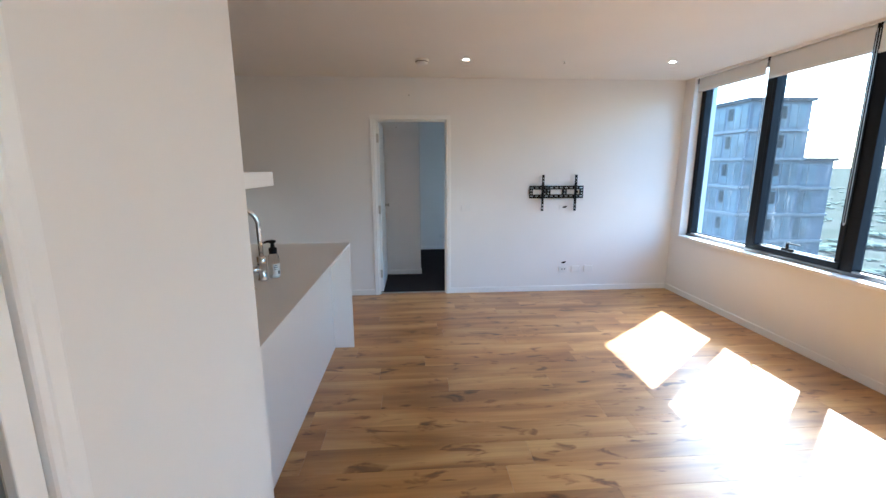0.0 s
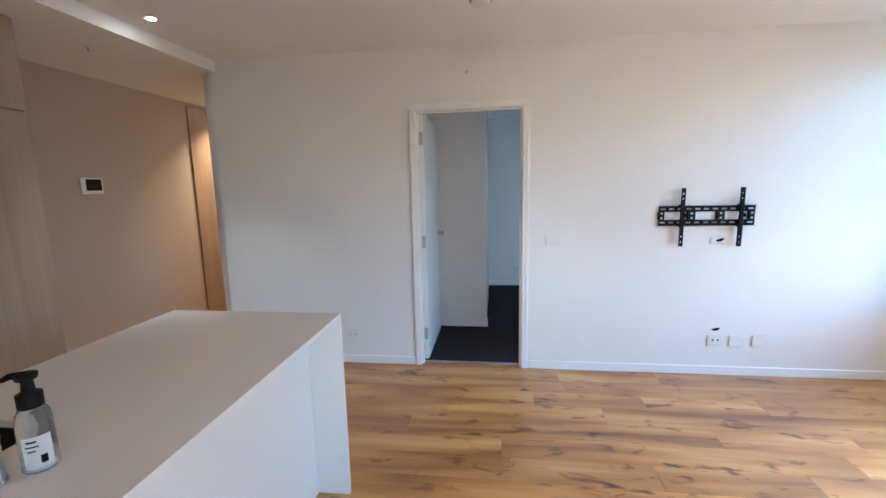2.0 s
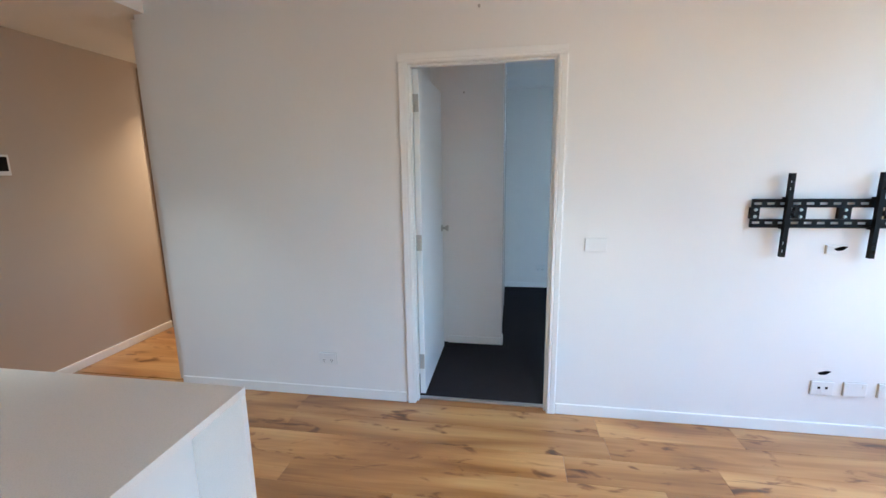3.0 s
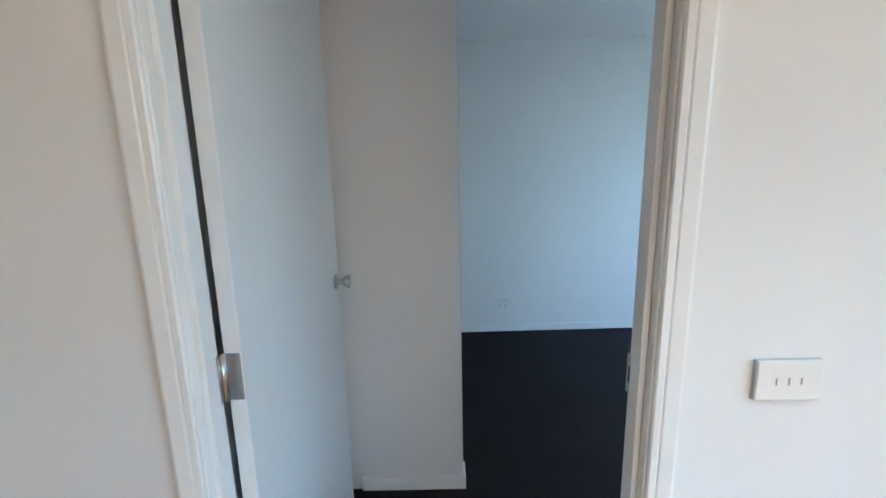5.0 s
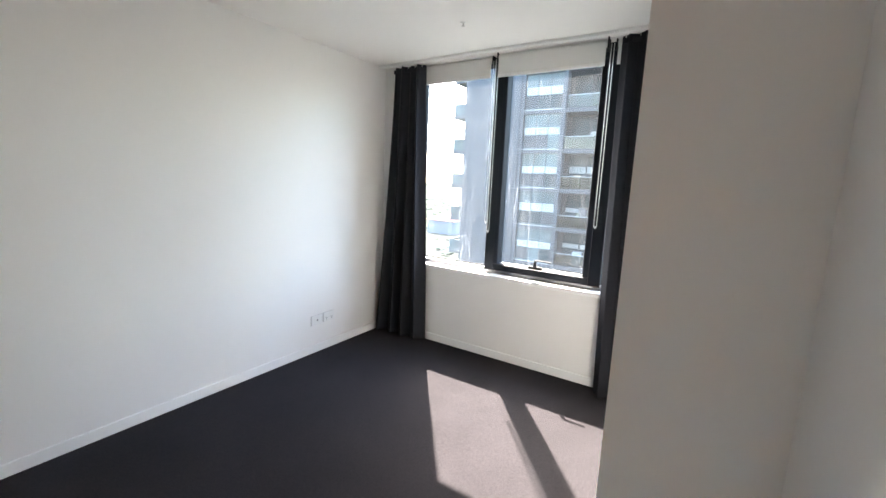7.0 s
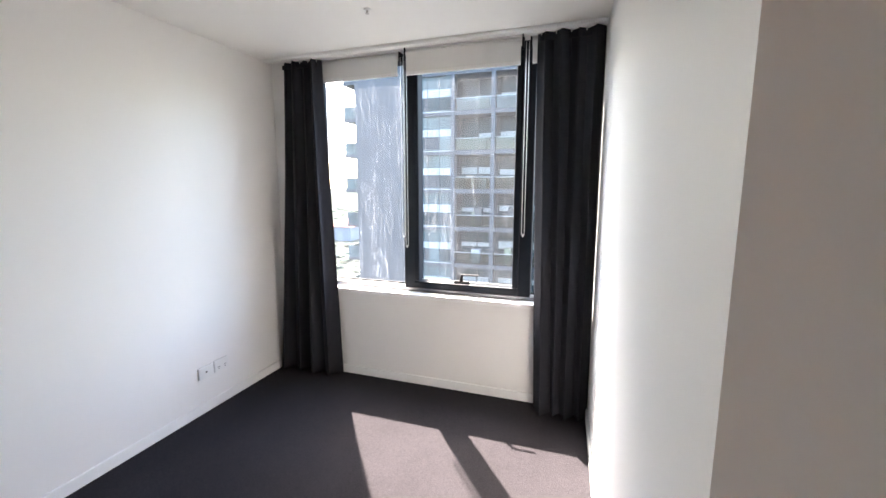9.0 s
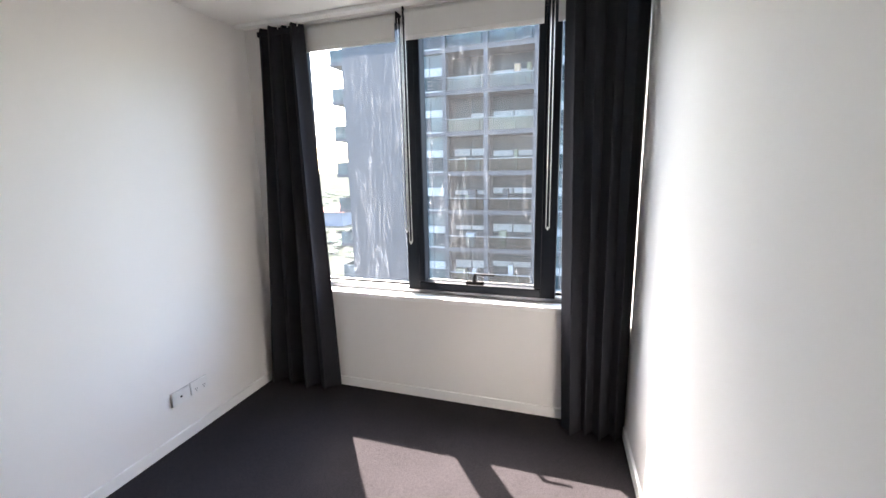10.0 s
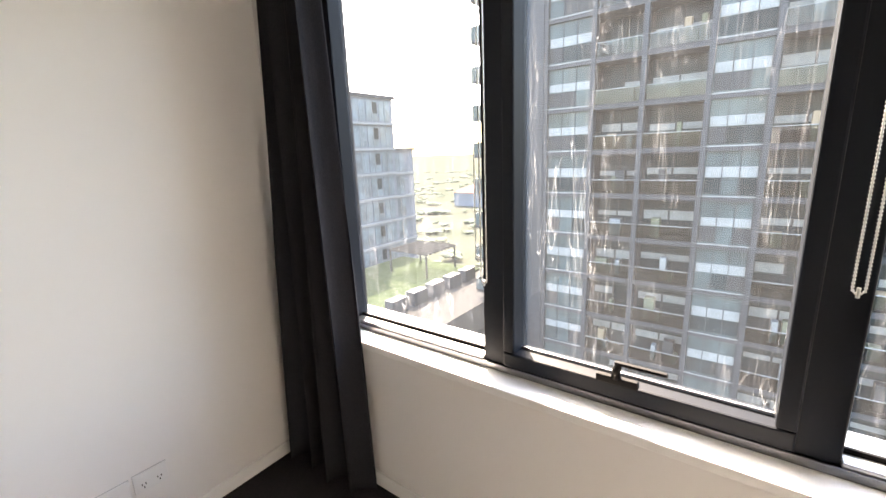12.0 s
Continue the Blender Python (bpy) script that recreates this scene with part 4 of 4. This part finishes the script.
def tower(x0, y_panel, cols, z_lo, z_hi, depth):
    """Dark apartment tower: cladding panel, piers, slabs, glazing with pale spandrels, recessed balconies."""
    t = thing("apartment_tower", (x0 + depth / 2, 0, GZ), "dark high-rise apartment tower with balconies and pale spandrels", "building")
    ya, yb = cols[-1][1], y_panel
    part("core", box(x0 + 2.2, x0 + depth, ya, yb - 0.2, GZ, z_hi), DARKPANEL, t)
    part("cladding", box(x0 - 0.25, x0 + 2.2, cols[0][0] + 0.15, yb, GZ, z_hi), DARKPANEL, t, "dark ribbed cladding panel")
    n = int((z_hi - z_lo) / 3.1)
    for y in [cols[0][0]] + [c[1] for c in cols]:
        part("pier", box(x0 - 0.2, x0 + 0.5, y - 0.16, y + 0.16, GZ, z_hi), DARKPANEL, t)
    rnd = random.Random(5)
    for k in range(n):
        z = z_lo + 3.1 * k
        part("slab_edge", box(x0 - 0.12, x0 + 2.3, ya, cols[0][0], z - 0.16, z + 0.16), SLABM, t)
        part("balcony_slab", box(x0 + 0.3, x0 + 5.5, yb, yb + 1.5, z - 0.15, z + 0.12), SLABM, t, "side balcony slab")
        part("balustrade", box(x0 + 0.35, x0 + 5.4, yb + 1.44, yb + 1.47, z + 0.12, z + 1.15), FARGLASS_L, t, "pale glass balustrade")
        part("balustrade", box(x0 + 0.35, x0 + 0.38, yb + 0.02, yb + 1.44, z + 0.12, z + 1.15), FARGLASS_L, t, "pale glass balustrade")
        part("side_glazing", box(x0 + 0.6, x0 + 5.2, yb, yb + 0.06, z + 0.15, z + 2.9), FARGLASS_L, t, "pale glazing")
        for hi, lo, style in cols:
            wdt = hi - lo
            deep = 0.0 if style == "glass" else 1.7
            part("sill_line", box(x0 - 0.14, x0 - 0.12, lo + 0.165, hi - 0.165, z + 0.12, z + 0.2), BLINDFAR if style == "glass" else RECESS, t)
            # recessed bays take darker glass, so their shade sits in the colour
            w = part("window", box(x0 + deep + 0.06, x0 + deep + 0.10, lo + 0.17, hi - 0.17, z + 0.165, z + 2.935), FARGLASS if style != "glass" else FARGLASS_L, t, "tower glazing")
            panes = 3 if style == "glass" else 2
            band = 1.34 if style == "glass" else rnd.choice((1.2, 1.34, 1.45))
            cover = rnd.choice((0.55, 0.6, 0.65)) if style == "glass" else rnd.choice((0.35, 0.45, 0.55, 0.65))
            for i in range(panes):
                a = lo + 0.2 + (wdt - 0.4) * i / panes
                c = lo + 0.2 + (wdt - 0.4) * (i + 1) / panes
                if style == "glass" or rnd.random() < 0.9:
                    part("spandrel", box(x0 + deep + 0.02, x0 + deep + 0.055, a + 0.03, c - 0.03, z + band, z + band + cover), BLINDFAR, w, "pale panel")
                if style == "glass":
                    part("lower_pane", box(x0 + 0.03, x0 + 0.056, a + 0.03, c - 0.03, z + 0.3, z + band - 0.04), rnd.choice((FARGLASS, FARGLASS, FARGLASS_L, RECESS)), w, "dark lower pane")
                    part("glazing_bar", box(x0 + 0.02, x0 + 0.058, a - 0.02, a + 0.02, z + 0.165, z + 2.9), SLABM, w)
            if style != "glass":
                part("balustrade", box(x0 - 0.02, x0 + 0.0, lo + 0.17, hi - 0.17, z + 0.165, z + 1.12), BALGLASS, t, "clear balcony balustrade")
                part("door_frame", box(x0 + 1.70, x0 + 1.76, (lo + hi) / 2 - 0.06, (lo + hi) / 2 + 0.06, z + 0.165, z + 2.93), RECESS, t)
                part("hand_rail", box(x0 - 0.04, x0 + 0.02, lo + 0.165, hi - 0.165, z + 1.12, z + 1.17), BLINDFAR, t, "pale balcony hand rail")
                for _i in range(rnd.choice((1, 2, 3))):
                    a = rnd.uniform(lo + 0.4, hi - 1.3)
                    part("balcony_furniture", box(x0 + 0.5, x0 + 1.1, a, a + rnd.uniform(0.25, 0.9), z + 0.165, z + rnd.uniform(0.5, 1.9), 0.05), rnd.choice((TIMBERCHAIR, RECESS, LEAF, BLINDFAR)), t, "small balcony table or pot")
    return t


COLS = [(14.6, 11.15, "glass"), (11.15, 7.85, "deep"), (7.85, 4.1, "deep"), (4.1, 0.95, "glass"), (0.95, -2.6, "deep"), (-2.6, -7.4, "deep"), (-7.4, -10.4, "glass"), (-10.4, -14.0, "deep")]
tower(34.0, 20.0, COLS, -17.55, 23.45, 24.0)


def block(name, x0, x1, y0, y1, top, label, bay, seed):
    """Pale mid-rise block with a grid of windows and balconies on the face towards the flat."""
    rnd = random.Random(seed)
    t = thing(name, ((x0 + x1) / 2, (y0 + y1) / 2, GZ), label, "building")
    part("wall", box(x0, x1, y0, y1, GZ, top), RENDER, t)
    part("roof", box(x0 - 0.3, x1 + 0.3, y0 - 0.3, y1 + 0.3, top, top + 0.35), SLABM, t, "flat roof edge")
    k = 0
    z = top - 3.1
    while z > GZ:
        part("slab_edge", box(x0 - 0.25, x0, y0, y1, z - 0.1, z + 0.18), PALEBAND, t)
        y = y0 + 0.3
        i = 0
        while y + bay < y1:
            w = part("window", box(x0 - 0.05, x0 - 0.01, y, y + bay * 0.86, z + 0.35, z + 2.75), BLOCKGLASS, t, "pale blue glazing")
            part("dark_pane", box(x0 - 0.075, x0 - 0.051, y + bay * 0.60, y + bay * 0.84, z + 1.25, z + 2.6), FARGLASS, w, "dark openable pane")
            part("glazing_bar", box(x0 - 0.09, x0 - 0.05, y + bay * 0.28, y + bay * 0.28 + 0.07, z + 0.35, z + 2.75), PALEBAND, w)
            part("glazing_bar", box(x0 - 0.09, x0 - 0.05, y + bay * 0.57, y + bay * 0.57 + 0.07, z + 0.35, z + 2.75), PALEBAND, w)
            if i % 3 == 2:
                part("balustrade", box(x0 - 0.9, x0 - 0.86, y, y + bay * 0.86, z + 0.2, z + 1.2), PALEBAND, t, "pale balcony front")
                part("balcony_slab", box(x0 - 0.92, x0 - 0.251, y, y + bay * 0.86, z - 0.05, z + 0.19), SLABM, t)
            y += bay
            i += 1
        part("slab_edge", box(x0, x1, y0 - 0.25, y0, z - 0.1, z + 0.18), PALEBAND, t)
        y = x0 + 0.25
        i = 0
        while y + 2.0 < x1:
            w = part("side_window", box(y, y + 1.9, y0 - 0.05, y0 - 0.01, z + 0.35, z + 2.75), BLOCKGLASS, t, "pale blue glazing")
            if i % 2:
                part("dark_pane", box(y + 1.0, y + 1.8, y0 - 0.075, y0 - 0.051, z + 1.25, z + 2.6), FARGLASS, w, "dark openable pane")
            part("glazing_bar", box(y + 0.92, y + 0.98, y0 - 0.09, y0 - 0.05, z + 0.35, z + 2.75), PALEBAND, w)
            y += 2.15
            i += 1
        z -= 3.1
        k += 1
    return t


block("apartment_block", 37.0, 44.0, 40.0, 76.0, 8.4, "pale grey mid-rise apartment block with glazed bays", 3.4, 3)
block("apartment_wing", 44.35, 48.5, 40.8, 50.0, 2.0, "lower grey wing of the apartment block", 2.2, 8)

p = thing("podium", (32, 28, GZ), "low podium building with a lawn roof and pergola", "building")
part("wall", box(24, 40, 19, 36, GZ, -11.2), PAVER, p)
part("lawn", box(24.6, 40, 24.6, 36, -11.2, -11.0), LAWN, p, "green lawn roof")
part("parapet", box(23.8, 24.4, 19, 36, -11.2, -10.4), RENDER, p)
for k in range(5):
    part("planter", box(25.0 + k * 2.6, 26.8 + k * 2.6, 23.4, 24.3, -11.2, -10.0), SLABM, p, "dark planter box")
for k in range(9):
    part("pergola_beam", box(34 + k * 0.62, 34.12 + k * 0.62, 27.0, 32.5, -8.6, -8.4), PAVER, p)
for x in (34, 39.0):
    for y in (27.2, 32.2):
        part("pergola_post", box(x, x + 0.15, y, y + 0.15, -11.0, -8.6), PAVER, p)
h = thing("red_roofed_house", (158, 100, GZ), "long low building with a bright red roof", "building")
part("wall", box(150, 166, 93, 106, GZ, -15.2), RENDER, h)
b = bmesh.new()
vs = [b.verts.new(c) for c in ((149, 92, -15.2), (167, 92, -15.2), (167, 107, -15.2), (149, 107, -15.2), (152, 99.5, -12.4), (164, 99.5, -12.4))]
for q in ((0, 1, 5, 4), (1, 2, 5), (2, 3, 4, 5), (3, 0, 4), (3, 2, 1, 0)):
    b.faces.new([vs[i] for i in q])
part("roof", b, ROOFRED, h, "hipped red roof")


def scrub():
    """Many small uneven leaf clumps on the ground, thinning with distance."""
    rnd = random.Random(11)
    m = bmesh.new()
    for _ in range(420):
        brg, d = radians(rnd.uniform(22, 62)), 62 + 500 * rnd.random() ** 1.8
        x, y = d * math.cos(brg), d * math.sin(brg)
        if 30 < x < 58 and 14 < y < 68:
            continue
        if 140 < x < 172 and 86 < y < 112:
            continue
        h = rnd.uniform(1.0, 3.0)
        for _k in range(7):
            r = h * rnd.uniform(0.35, 0.7)
            cx, cy, cz = x + rnd.gauss(0, h * 0.7), y + rnd.gauss(0, h * 0.7), GZ + h * rnd.uniform(0.15, 0.5)
            vs = []
            for a in range(6):
                for s in (-1, 0, 1):
                    rr = r * (1 if s == 0 else 0.6) * rnd.uniform(0.7, 1.3)
                    vs.append(m.verts.new((cx + rr * math.cos(a * 1.047 + s), cy + rr * math.sin(a * 1.047 + s), cz + s * r * 0.24)))
            for a in range(6):
                c = (a + 1) % 6
                for s in (0, 1):
                    m.faces.new((vs[a * 3 + s], vs[c * 3 + s], vs[c * 3 + s + 1], vs[a * 3 + s + 1]))
            m.faces.new([vs[a * 3 + 2] for a in range(6)])
    return m


solid("scrub_trees", scrub(), LEAF, "grey-green scrub and small trees", "trees", "stuff")

# ---- floor boards ----
ROW, JOINT = 0.189, 0.0009
LENGTHS = (1.83, 1.22, 0.74)
boards = {}
for L in LENGTHS + (0.4,):
    boards[L] = mesh_of("board", box(0, L - JOINT, 0, ROW - JOINT, -0.0135, 0.0, 0.0007), OAK)
rnd = random.Random(21)
y = -7.2
while y < 0.055:
    x = XB + 0.002 - rnd.uniform(0, 1.2)
    while x < XW:
        L = rnd.choice((1.83, 1.83, 1.83, 1.22, 0.74))
        x0 = max(x, XB + 0.002)
        y1 = min(y + ROW, 0.044)
        fits = x0 == x and x + L < XW - 0.002 and y1 == y + ROW
        me = boards[L] if fits else mesh_of("board", box(0, min(x + L, XW - 0.002) - x0 - JOINT, 0, y1 - y - JOINT, -0.0135, 0.0, 0.0007), OAK)
        if min(x + L, XW - 0.002) - x0 > 0.03:
            ob = new("board", me)
            ob.parent = floor
            ob.location = (x0, y, 0)
        x += L
    y += ROW
